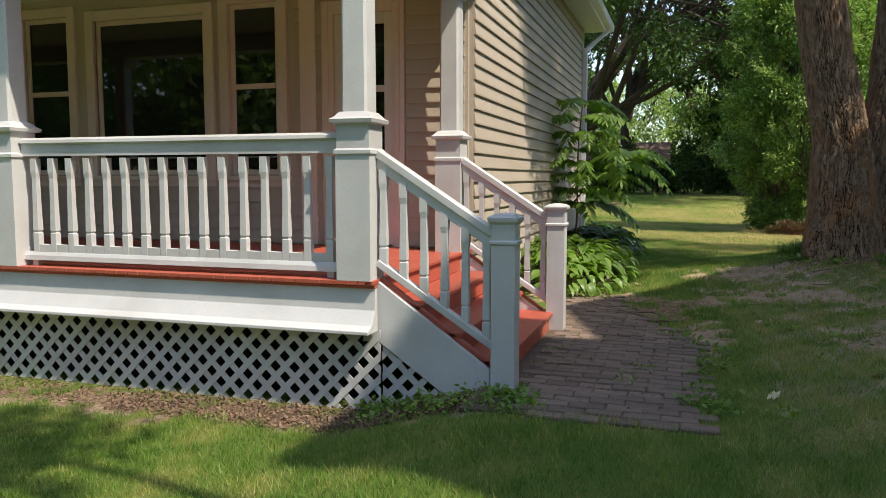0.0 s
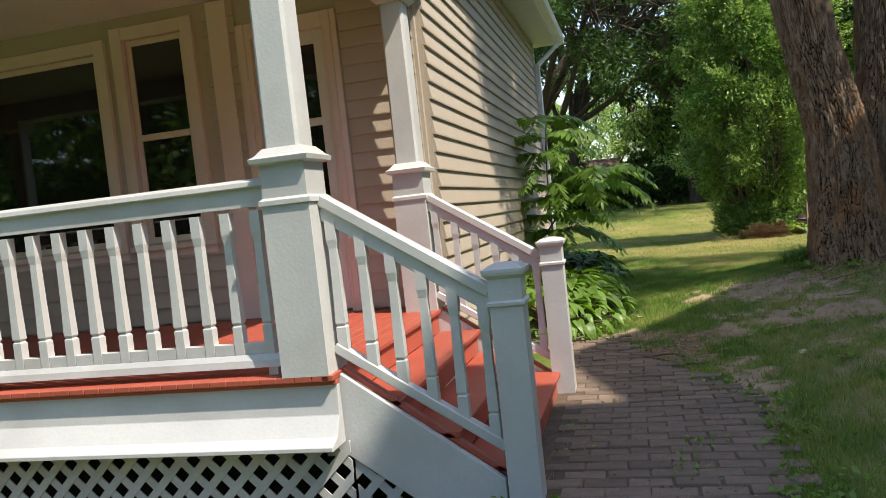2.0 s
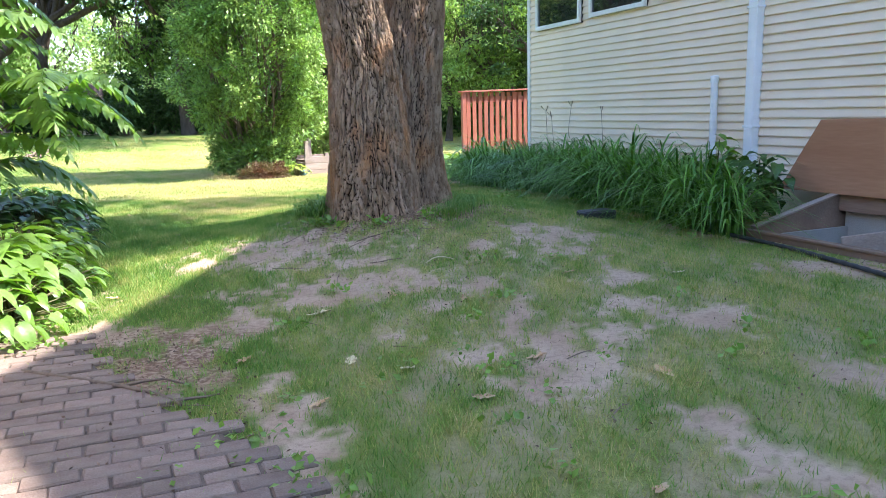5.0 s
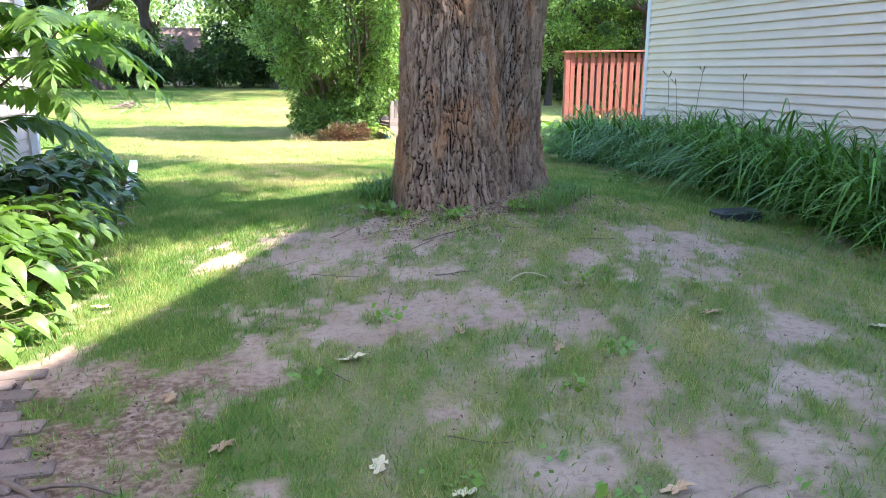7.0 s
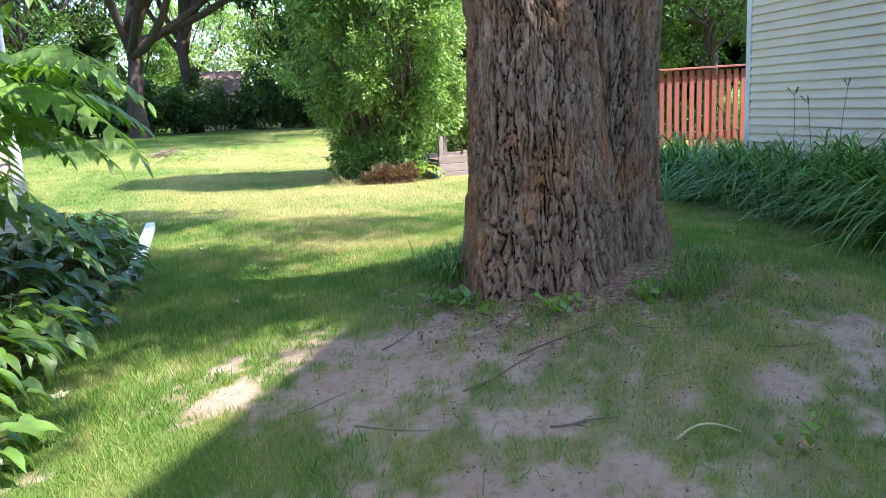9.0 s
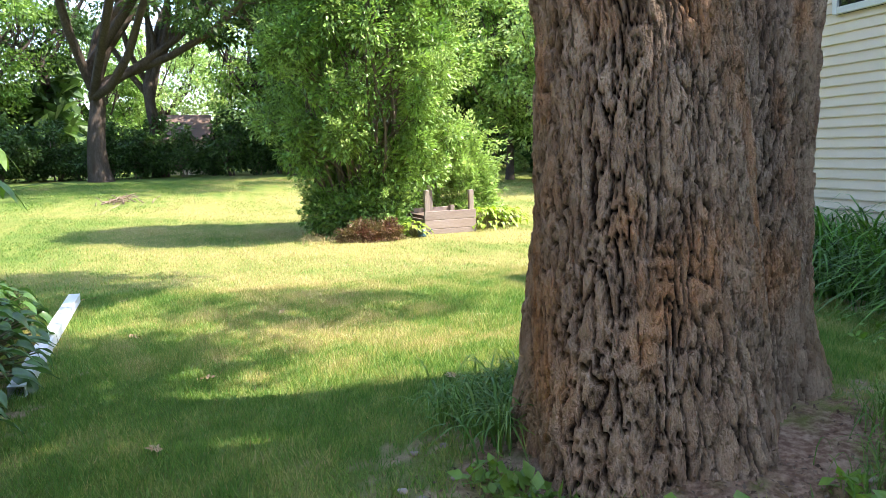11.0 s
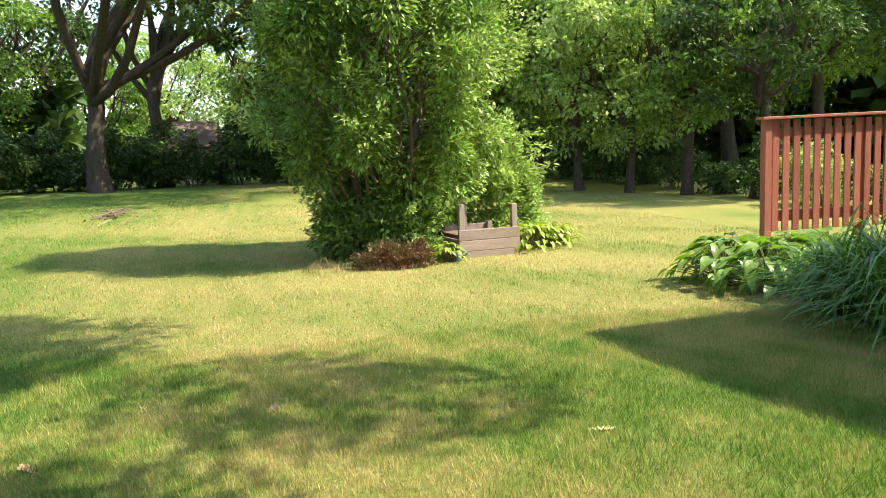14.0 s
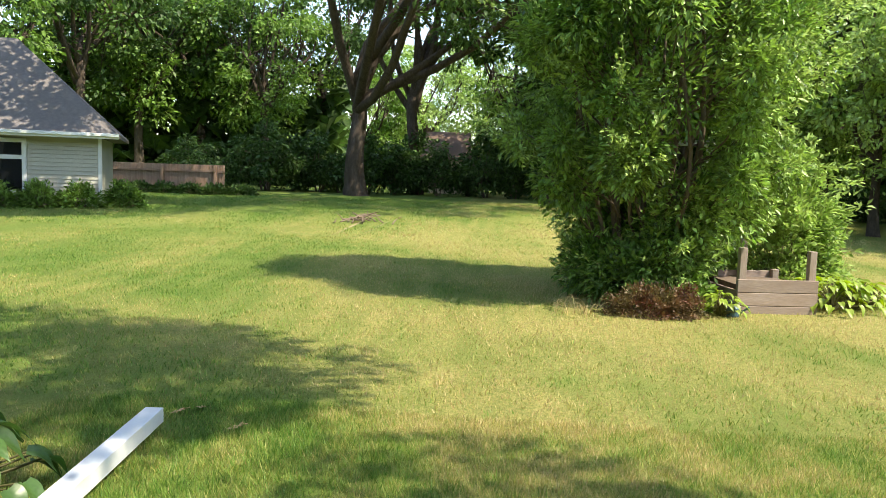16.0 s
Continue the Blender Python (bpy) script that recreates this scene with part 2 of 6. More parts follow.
def dryness(x, y):
    """0 on lush green lawn, 1 on straw-coloured turf in the open."""
    x, y = np.asarray(x, float), np.asarray(y, float)
    d = 0.16 + 0.16 * smooth01((x - 0.2) / 0.8) * (1 - smooth01((y - 11.5) / 1.5)) + 0.36 * smooth01((y - 13.0) / 7.0) * smooth01((x + 3.5) / 3.5) + 0.12 * smooth01((y - 18) / 5)
    d = d + 0.30 * wobble(x, y, 3.1, 51) * smooth01((y - 11) / 6) + 0.20 * wobble(x, y, 0.9, 52) + 0.10 * wobble(x, y, 0.33, 53)
    d = d + 0.5 * np.exp(-((x - 2.9) / 2.6) ** 2 - ((y - 23.7) / 0.7) ** 2) + 0.3 * np.exp(-((x + 3) / 3.0) ** 2 - ((y - 35) / 2.2) ** 2)
    d = d - 0.25 * smooth01((y - 36) / 8)
    return np.clip(d, 0, 1)


def bare(x, y):
    """1 where earth shows, 0 under full grass."""
    x, y = np.asarray(x, float), np.asarray(y, float)
    best = np.full(np.broadcast(x, y).shape, -9.0)
    ragged = 0.36 * wobble(x, y, 0.55, 11) + 0.36 * wobble(x, y, 0.19, 12) + 0.20 * wobble(x, y, 0.08, 13) - 0.01
    for cx, cy, rx, ry, turn in DIRT:
        c, s = math.cos(radians(turn)), math.sin(radians(turn))
        u, v = (x - cx) * c + (y - cy) * s, -(x - cx) * s + (y - cy) * c
        best = np.maximum(best, 0.99 - np.sqrt((u / rx) ** 2 + (v / ry) ** 2) + ragged)
    scrub = (0.45 * wobble(x, y, 0.42, 21) + 0.42 * wobble(x, y, 0.9, 22) + 0.25 * wobble(x, y, 0.12, 23) - 0.50) * (smooth01((x - 0.2) / 0.8) * (1 - smooth01((x - 5) / 1)) * smooth01((y - 5.5) / 1.5) * (1 - smooth01((y - 11.5) / 1.5)))
    best = np.maximum(best, np.where(scrub > 0, scrub, -1))
    yard = smooth01((x - 0.2) / 0.7) * (1 - smooth01((x - 4.6) / 0.8)) * smooth01((y - 3.5) / 2.5) * (1 - smooth01((y - 12.0) / 1.2))
    worn = yard * np.clip(0.24 + 0.24 * wobble(x, y, 0.7, 61) + 0.22 * wobble(x, y, 0.21, 62), 0, 0.7)
    return np.maximum(smooth01((best + 0.08) / 0.62), worn)


def paved(x, y):
    """The edge of the brick landing: the farthest x that bricks reach at y."""
    return 0.16 + 0.05 * np.sin(y * 2.1) - 0.95 * smooth01((np.asarray(y, float) - 6.9) / 2.9)


def axis_steps(lo, a, b, hi, fine):
    mid = np.arange(a, b + 1e-6, fine)
    out, s, v = [], fine, b
    while v < hi:
        s *= 1.16
        v += s
        out.append(v)
    pre, s, v = [], fine, a
    while v > lo:
        s *= 1.16
        v -= s
        pre.append(v)
    return np.concatenate([pre[::-1], mid, out])


def earth_material():
    m = bpy.data.materials.new("lawn_and_earth")
    m.use_nodes = True
    n, l = m.node_tree.nodes, m.node_tree.links
    b = n["Principled BSDF"]
    b.inputs["Roughness"].default_value = 0.95
    b.inputs["Specular IOR Level"].default_value = 0.15
    tc = n.new("ShaderNodeTexCoord")

    def ns(s, d, rough=0.6):
        x = n.new("ShaderNodeTexNoise")
        x.inputs["Scale"].default_value, x.inputs["Detail"].default_value, x.inputs["Roughness"].default_value = s, d, rough
        l.new(tc.outputs["Object"], x.inputs["Vector"])
        return x.outputs[0]

    def mr(v, a, c):
        x = n.new("ShaderNodeMapRange")
        x.inputs[1].default_value, x.inputs[2].default_value = a, c
        l.new(v, x.inputs[0])
        return x.outputs[0]

    def mx(f, a, c):
        x = n.new("ShaderNodeMix")
        x.data_type = "RGBA"
        l.new(f, x.inputs[0])
        for sock, v in ((x.inputs[6], a), (x.inputs[7], c)):
            if isinstance(v, tuple):
                sock.default_value = (*v, 1)
            else:
                l.new(v, sock)
        return x.outputs[2]
    fine, mid, wide, patch = ns(160, 3), ns(26, 4), ns(0.55, 4), ns(1.7, 5)
    dr = n.new("ShaderNodeAttribute")
    dr.attribute_name = "dry"
    grass = mx(mr(wide, 0.38, 0.62), (0.12, 0.205, 0.036), (0.18, 0.26, 0.055))
    grass = mx(mr(dr.outputs["Fac"], 0.1, 0.9), grass, (0.50, 0.42, 0.15))
    grass = mx(mr(mid, 0.35, 0.75), grass, (0.16, 0.22, 0.04))
    grass = mx(mr(fine, 0.5, 0.75), grass, (0.075, 0.085, 0.025))
    soil = mx(mr(patch, 0.35, 0.65), (0.47, 0.325, 0.225), (0.60, 0.45, 0.325))
    soil = mx(mr(mid, 0.5, 0.8), soil, (0.31, 0.215, 0.155))
    soil = mx(mr(fine, 0.58, 0.8), soil, (0.22, 0.155, 0.11))
    at = n.new("ShaderNodeAttribute")
    at.attribute_name = "bare"
    lt = n.new("ShaderNodeAttribute")
    lt.attribute_name = "litter"
    wt = n.new("ShaderNodeMath")
    wt.operation = "MULTIPLY"
    l.new(lt.outputs["Fac"], wt.inputs[0])
    l.new(mr(mid, 0.3, 0.6), wt.inputs[1])
    soil = mx(wt.outputs[0], soil, (0.20, 0.115, 0.075))
    l.new(mx(at.outputs["Fac"], grass, soil), b.inputs["Base Color"])
    bp = n.new("ShaderNodeBump")
    bp.inputs["Strength"].default_value, bp.inputs["Distance"].default_value = 0.8, 0.03
    add = n.new("ShaderNodeMath")
    add.operation = "ADD"
    l.new(mid, add.inputs[0])
    l.new(fine, add.inputs[1])
    l.new(add.outputs[0], bp.inputs["Height"])
    l.new(bp.outputs[0], b.inputs["Normal"])
    return m


xs = axis_steps(-600, -5.0, 6.8, 600, 0.06)
ys = axis_steps(-400, 3.2, 16.5, 900, 0.06)
gx, gy = np.meshgrid(xs, ys)
gv = np.stack([gx, gy, height(gx, gy)], -1).reshape(-1, 3)
nx_, ny_ = len(xs), len(ys)
q = (np.arange(ny_ - 1)[:, None] * nx_ + np.arange(nx_ - 1)[None]).ravel()
ground = soup("ground", gv, np.stack([q, q + 1, q + 1 + nx_, q + nx_], 1), earth_material(), smooth=True)
tagged(ground, "green and straw-coloured lawn with bare earth patches", "lawn", kind="structure")
att = ground.data.attributes.new("bare", "FLOAT", "POINT")
att.data.foreach_set("value", bare(gx, gy).ravel().astype(np.float32))
leaf_mould = np.maximum(1.45 - 0.85 * np.hypot(gx - 2.55, (gy - 12.5) * 1.05), 1.3 - np.hypot((gx + 0.3) / 0.75, (gy - 9.1) / 0.95))
leaf_mould = np.maximum(leaf_mould, 1.3 - np.hypot((gx + 3.6) / 4.5, (gy - 4.9) / 0.5))
leaf_mould = np.clip(leaf_mould + 0.35 * wobble(gx, gy, 0.3, 41), 0, 1)
att = ground.data.attributes.new("dry", "FLOAT", "POINT")
att.data.foreach_set("value", dryness(gx, gy).ravel().astype(np.float32))
att = ground.data.attributes.new("litter", "FLOAT", "POINT")
att.data.foreach_set("value", leaf_mould.ravel().astype(np.float32))


def g(x, y):
    return float(height(x, y))


# ---- old house with the porch ----
DECK, WX, WY = 0.75, -2.2, 7.93           # deck height, plane of the side wall, plane of the porch wall
LAP = 0.155


def lap_mesh(name, length, lap, axis, out):
    """One course of lapped siding along an axis, its face leaning out at the foot."""
    poly = [(0, 0), (out * 0.03, 0), (out * 0.031, 0.012), (out * 0.005, lap + 0.004), (0, lap + 0.004)]
    bm = prism(poly, axis, 0, length)
    me = bpy.data.meshes.new(name)
    bm.to_mesh(me)
    bm.free()
    return me


def courses(parent, mesh, material, place, z0, z1, lap):
    z = z0
    while z < z1:
        ob = link("plank", mesh, material, parent)
        ob.location = (place[0], place[1], z)
        z += lap


side_wall = tagged(part("wall_side", box(-2.5, WY + 0.05, 0.3, WX, 16.6, 5.0, 0), M_SIDING), "tan lapped siding wall of the old house", "wall", kind="structure")
tagged(part("foundation", box(-2.5, WY + 0.05, -0.3, WX - 0.03, 16.57, 0.3, 0.01), M_CONC), "grey concrete foundation under the old house", "foundation", kind="structure")
courses(side_wall, lap_mesh("plank", 16.6 - WY - 0.12, LAP, "y", 1), M_SIDING, (WX + 0.002, WY + 0.06), 0.225, 4.9, LAP)
tagged(part("corner_board", box(WX - 0.1, 16.56, 0.25, WX + 0.035, 16.7, 4.95), M_TRIM), "white corner board at the back of the house", "trim", kind="structure")
tagged(part("wall_back", box(-12, 16.3, -0.3, -2.5, 16.6, 5.0, 0), M_SIDING), "tan back wall of the old house", "wall", kind="structure")
tagged(part("wall_far", box(-12.2, 5.2, -0.3, -12, 16.6, 5.0, 0), M_SIDING), "tan far wall of the old house", "wall", kind="structure")

# porch wall with its openings: (x0, x1, z0, z1)
WIN = [(-8.12, -7.42, 1.55, 3.5), (-7.02, -5.44, 1.55, 3.42), (-5.12, -4.48, 1.55, 3.5)]
DOOR = (-3.78, -3.08, DECK, 3.3)
cuts = sorted([(a, b, c, d) for a, b, c, d in WIN] + [DOOR])
bm = bmesh.new()
x = -12.0
for a, b, c, d in cuts:
    box(x, WY, 0.3, a, WY + 0.25, 4.9, 0, bm)
    box(a, WY, 0.3, b, WY + 0.25, c, 0, bm)
    box(a, WY, d, b, WY + 0.25, 4.9, 0, bm)
    x = b
box(x, WY, 0.3, -2.24, WY + 0.25, 4.9, 0, bm)
porch_wall = tagged(part("wall_porch", bm, M_SIDING), "tan lapped siding wall behind the porch", "wall", kind="structure")
for a, b, zs in ((-9.6, -8.45, (DECK, 3.7)), (-8.45, -4.26, (DECK, 1.4)), (-4.26, -4.2, (DECK, 3.7)), (-4.0, -3.93, (DECK, 3.7)), (-2.93, -2.27, (DECK, 3.7))):
    courses(porch_wall, lap_mesh("plank", b - a, LAP, "x", -1), M_SIDING, (a, WY - 0.002), zs[0] + 0.01, zs[1], LAP)
tagged(part("pilaster", box(-4.2, WY - 0.035, DECK, -4.0, WY, 3.7), M_CREAM), "cream flat board between window and door", "trim", kind="structure")
# The unlit room's darkness is painted into these black surfaces.
tagged(part("room_wall", box(-11.5, 10.5, 0.3, -2.6, 10.7, 4.9, 0), M_SHADEBLACK), "unseen room wall behind the windows, painted black for shade", "wall", kind="structure")
tagged(part("room_floor", box(-11.5, 8.2, 0.3, -2.6, 10.5, 0.5, 0), M_SHADEBLACK), "unseen room floor behind the windows, painted black for shade", "floor", kind="structure")
tagged(part("room_ceiling", box(-11.5, 8.2, 3.9, -2.6, 10.5, 4.0, 0), M_SHADEBLACK), "unseen room ceiling behind the windows, painted black for shade", "ceiling", kind="structure")


def window(name, x0, x1, z0, z1, double, material=M_CREAM, y=WY):
    """A cased window in a wall that faces -y."""
    w = empty(name, ((x0 + x1) / 2, y, z0))
    tagged(w, "cream-cased double-hung sash window" if double else "large fixed picture window in cream casing", "window", kind="structure")
    for a, b in ((x0 - 0.12, x0), (x1, x1 + 0.12)):
        part("casing", box(a, y - 0.045, z0 - 0.02, b, y + 0.02, z1 + 0.12), material, w)
    part("casing", box(x0, y - 0.04, z1, x1, y + 0.02, z1 + 0.12), material, w)
    part("window_sill", box(x0 - 0.15, y - 0.09, z0 - 0.07, x1 + 0.15, y + 0.02, z0 - 0.02), material, w)
    part("apron", box(x0 - 0.12, y - 0.03, z0 - 0.17, x1 + 0.12, y, z0 - 0.07), material, w)
    s = 0.055
    bm = bmesh.new()
    box(x0, y + 0.02, z0, x0 + s, y + 0.07, z1, 0.003, bm)
    box(x1 - s, y + 0.02, z0, x1, y + 0.07, z1, 0.003, bm)
    box(x0 + s, y + 0.02, z0, x1 - s, y + 0.07, z0 + s, 0.003, bm)
    box(x0 + s, y + 0.02, z1 - s, x1 - s, y + 0.07, z1, 0.003, bm)
    part("sash", bm, material, w)
    if double:
        zm = z0 + (z1 - z0) * 0.52
        part("meeting_rail", box(x0 + s, y + 0.012, zm - 0.03, x1 - s, y + 0.066, zm + 0.03, 0.003), material, w)
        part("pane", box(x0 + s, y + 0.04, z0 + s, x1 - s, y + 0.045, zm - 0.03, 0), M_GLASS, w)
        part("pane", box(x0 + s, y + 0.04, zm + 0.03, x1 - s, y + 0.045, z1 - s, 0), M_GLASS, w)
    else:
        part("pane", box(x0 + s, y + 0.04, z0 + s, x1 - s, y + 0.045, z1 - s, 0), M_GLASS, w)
    return w


window("window_1", *WIN[0], True)
window("window_2", *WIN[1], False)
window("window_3", *WIN[2], True)

door = empty("door_1", ((DOOR[0] + DOOR[1]) / 2, WY, DECK))
tagged(door, "closed cream storm door with a glass panel", "door", kind="structure")
for a, b in ((DOOR[0] - 0.14, DOOR[0]), (DOOR[1], DOOR[1] + 0.14)):
    part("casing", box(a, WY - 0.05, DECK, b, WY + 0.02, DOOR[3] + 0.14), M_CREAM, door)
    part("casing", box(a + 0.03, WY - 0.065, DECK, b - 0.05, WY - 0.05, DOOR[3] + 0.14), M_CREAM, door)
part("casing", box(DOOR[0], WY - 0.05, DOOR[3], DOOR[1], WY + 0.02, DOOR[3] + 0.14), M_CREAM, door)
bm = bmesh.new()
box(DOOR[0], WY + 0.0, DECK + 0.02, DOOR[0] + 0.11, WY + 0.05, DOOR[3], 0.004, bm)
box(DOOR[1] - 0.11, WY + 0.0, DECK + 0.02, DOOR[1], WY + 0.05, DOOR[3], 0.004, bm)
box(DOOR[0] + 0.11, WY + 0.0, DECK + 0.02, DOOR[1] - 0.11, WY + 0.05, 1.75, 0.004, bm)
box(DOOR[0] + 0.11, WY + 0.0, 2.45, DOOR[1] - 0.11, WY + 0.05, 2.52, 0.004, bm)
box(DOOR[0] + 0.11, WY + 0.0, DOOR[3] - 0.12, DOOR[1] - 0.11, WY + 0.05, DOOR[3], 0.004, bm)
part("door_leaf", bm, M_TRIM, door)
for a, b in ((1.75, 2.45), (2.52, DOOR[3] - 0.12)):
    part("pane", box(DOOR[0] + 0.11, WY + 0.02, a, DOOR[1] - 0.11, WY + 0.026, b, 0), M_GLASS, door)
part("door_handle", box(DOOR[0] + 0.04, WY - 0.05, 1.72, DOOR[0] + 0.07, WY - 0.005, 1.86, 0.008), M_METAL, door, "grey metal handle")

# roofs
tagged(part("roof_main", prism([(-1.72, 4.72), (-1.72, 4.84), (-7.1, 9.3), (-12.6, 4.84), (-12.6, 4.72), (-7.1, 9.12)], "y", 7.75, 17.1), M_ROOF), "grey shingled gable roof of the old house", "roof", kind="structure")
tagged(part("fascia", box(-1.75, 7.8, 4.55, -1.71, 17.05, 4.74), M_TRIM), "white fascia board under the roof", "trim", kind="structure")
tagged(part("soffit", box(WX, 7.95, 4.62, -1.75, 17.05, 4.66, 0), M_TRIM), "white soffit under the eave", "trim", kind="structure")
tagged(part("gable_wall", prism([(-2.5, 5.0), (-7.1, 9.0), (-12, 5.0)], "y", 16.3, 16.6), M_SIDING), "tan gable wall of the old house", "wall", kind="structure")
tagged(part("gable_front", prism([(-2.5, 4.9), (-7.1, 9.0), (-12, 4.9)], "y", 8.0, 8.2), M_SIDING), "tan front gable of the old house", "wall", kind="structure")
gutter = tagged(part("gutter", prism([(-1.71, 4.6), (-1.60, 4.62), (-1.58, 4.74), (-1.6, 4.74), (-1.62, 4.64), (-1.71, 4.62)], "y", 7.8, 17.1), M_METAL), "white metal eave gutter", "gutter", kind="structure")
# porch roof
tagged(part("porch_ceiling", box(-12, 4.95, 3.72, -1.95, 7.92, 3.8, 0), M_TRIM), "white boarded porch ceiling", "ceiling", kind="structure")
tagged(part("porch_beam", box(-12, 5.08, 3.46, -2.05, 5.36, 3.72), M_WHITE), "white beam over the porch posts", "beam", kind="structure")
tagged(part("porch_side_beam", box(-2.44, 5.36, 3.46, -2.16, 7.92, 3.72), M_WHITE), "white side beam over the porch", "beam", kind="structure")
tagged(part("porch_roof", prism([(4.8, 3.8), (4.8, 3.9), (7.75, 4.75), (7.75, 3.8)], "x", -12.2, -1.85), M_ROOF), "grey shingled porch roof", "roof", kind="structure")

# porch deck: boards run away from the house
deck = tagged(part("porch_floor", box(-12, 5.24, 0.62, -2.24, WY - 0.03, DECK - 0.03, 0), M_RED), "brick-red painted porch floor", "porch", kind="structure")
bm = box(0, 5.15, DECK - 0.03, 0.098, WY - 0.05, DECK, 0.003)
me = bpy.data.meshes.new("board")
bm.to_mesh(me)
bm.free()
for i in range(70):
    ob = link("board", me, M_RED, deck)
    ob.location = (-2.29 - i * 0.102, 0, 0)
part("nosing", box(-2.235, 5.15, DECK - 0.03, -2.17, WY - 0.05, DECK + 0.002), M_RED, deck)
part("edge_board", box(-12, 5.19, 0.69, -2.17, 5.24, DECK - 0.032), M_RED, deck)

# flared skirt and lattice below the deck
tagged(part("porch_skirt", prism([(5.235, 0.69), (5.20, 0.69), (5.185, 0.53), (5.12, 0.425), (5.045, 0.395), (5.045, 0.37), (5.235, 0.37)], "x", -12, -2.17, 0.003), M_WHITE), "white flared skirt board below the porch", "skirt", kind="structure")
lattice = tagged(empty("lattice", (-4.5, 5.24, 0)), "grey-white diagonal wooden lattice under the porch", "lattice", kind="structure")


def clipped(poly, panel):
    """The part of a polygon inside a convex panel (counter-clockwise)."""
    out = poly
    for i in range(len(panel)):
        (ax, ay), (bx, by) = panel[i], panel[(i + 1) % len(panel)]
        side = lambda p: (bx - ax) * (p[1] - ay) - (by - ay) * (p[0] - ax)
        res = []
        for j in range(len(out)):
            p, r = out[j], out[(j + 1) % len(out)]
            sp, sr = side(p), side(r)
            if sp >= 0:
                res.append(p)
            if (sp >= 0) != (sr >= 0):
                t = sp / (sp - sr)
                res.append((p[0] + (r[0] - p[0]) * t, p[1] + (r[1] - p[1]) * t))
        out = res
        if len(out) < 3:
            return None
    return out


def lattice_panel(panel, y):
    z_lo, z_hi = -0.45, 0.5
    x = -10.2
    while x < -0.5:
        for sign, dy in ((1, 0.0), (-1, 0.009)):
            c = clipped([(x - 0.034, z_lo), (x + 0.034, z_lo), (x + 0.034 + sign * (z_hi - z_lo), z_hi), (x - 0.034 + sign * (z_hi - z_lo), z_hi)], panel)
            if c:
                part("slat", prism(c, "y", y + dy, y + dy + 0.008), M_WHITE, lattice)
        x += 0.165


lattice_panel([(-9.0, -0.26), (-2.14, -0.26), (-2.14, 0.38), (-9.0, 0.38)], 5.205)
lattice_panel([(-2.15, -0.24), (-1.62, -0.13), (-2.15, 0.28)], 5.272)
# Added sheet: the crawl space's shade is put into its black colour.
part("back", box(-12, 5.5, -0.4, -2.3, 5.55, 0.38, 0), M_SHADEBLACK, lattice, "added black sheet standing in for the shade behind the lattice")


def porch_post(name, x, y, half=0.135):
    p = tagged(empty(name, (x, y, DECK)), "white painted square porch post on a pedestal", "porch post", "porch posts")
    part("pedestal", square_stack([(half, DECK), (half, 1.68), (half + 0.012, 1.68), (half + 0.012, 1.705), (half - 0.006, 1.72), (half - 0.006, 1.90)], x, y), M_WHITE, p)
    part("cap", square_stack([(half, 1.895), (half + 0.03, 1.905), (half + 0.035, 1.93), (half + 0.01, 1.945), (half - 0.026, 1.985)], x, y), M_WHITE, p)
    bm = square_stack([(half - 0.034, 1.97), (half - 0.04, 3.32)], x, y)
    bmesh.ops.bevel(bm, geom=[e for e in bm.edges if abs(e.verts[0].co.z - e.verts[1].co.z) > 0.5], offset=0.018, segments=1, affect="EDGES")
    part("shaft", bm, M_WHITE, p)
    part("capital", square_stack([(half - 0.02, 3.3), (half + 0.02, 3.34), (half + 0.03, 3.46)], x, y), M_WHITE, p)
    return p


porch_post("porch_post", -2.325, 5.285)
porch_post("porch_post", -5.61, 5.285)
porch_post("porch_post", -8.9, 5.285)
porch_post("porch_post", -2.325, 7.62)


def baluster_mesh(h):
    """A square baluster: blocks at both ends and a slimmer, chamfered middle."""
    bm = square_stack([(0.028, 0), (0.028, 0.16), (0.020, 0.17), (0.028, 0.185), (0.024, h * 0.5), (0.022, h - 0.17), (0.029, h - 0.12), (0.029, h)], 0, 0)
    me = bpy.data.meshes.new("baluster")
    bm.to_mesh(me)
    bm.free()
    return me


BAL = baluster_mesh(0.80)


def railing(x0, x1, y, group):
    r = tagged(empty("porch_railing", ((x0 + x1) / 2, y, DECK)), "white painted porch railing with square balusters", "railing", group)
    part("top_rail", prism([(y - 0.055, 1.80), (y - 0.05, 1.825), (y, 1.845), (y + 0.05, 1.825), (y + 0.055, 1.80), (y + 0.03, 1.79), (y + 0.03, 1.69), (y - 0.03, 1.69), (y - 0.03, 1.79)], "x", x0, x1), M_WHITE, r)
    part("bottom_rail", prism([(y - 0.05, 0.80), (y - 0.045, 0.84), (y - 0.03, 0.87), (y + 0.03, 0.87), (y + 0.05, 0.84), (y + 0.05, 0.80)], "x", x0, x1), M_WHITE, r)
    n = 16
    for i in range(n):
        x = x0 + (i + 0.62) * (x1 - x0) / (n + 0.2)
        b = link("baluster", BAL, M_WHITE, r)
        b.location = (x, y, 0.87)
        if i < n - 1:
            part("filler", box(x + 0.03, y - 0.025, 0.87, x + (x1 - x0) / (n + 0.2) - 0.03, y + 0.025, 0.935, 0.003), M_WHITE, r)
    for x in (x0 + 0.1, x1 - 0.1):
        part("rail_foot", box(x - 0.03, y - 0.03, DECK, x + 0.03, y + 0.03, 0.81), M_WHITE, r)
    return r


railing(-5.475, -2.46, 5.285, "porch railings")
railing(-8.765, -5.745, 5.285, "porch railings")

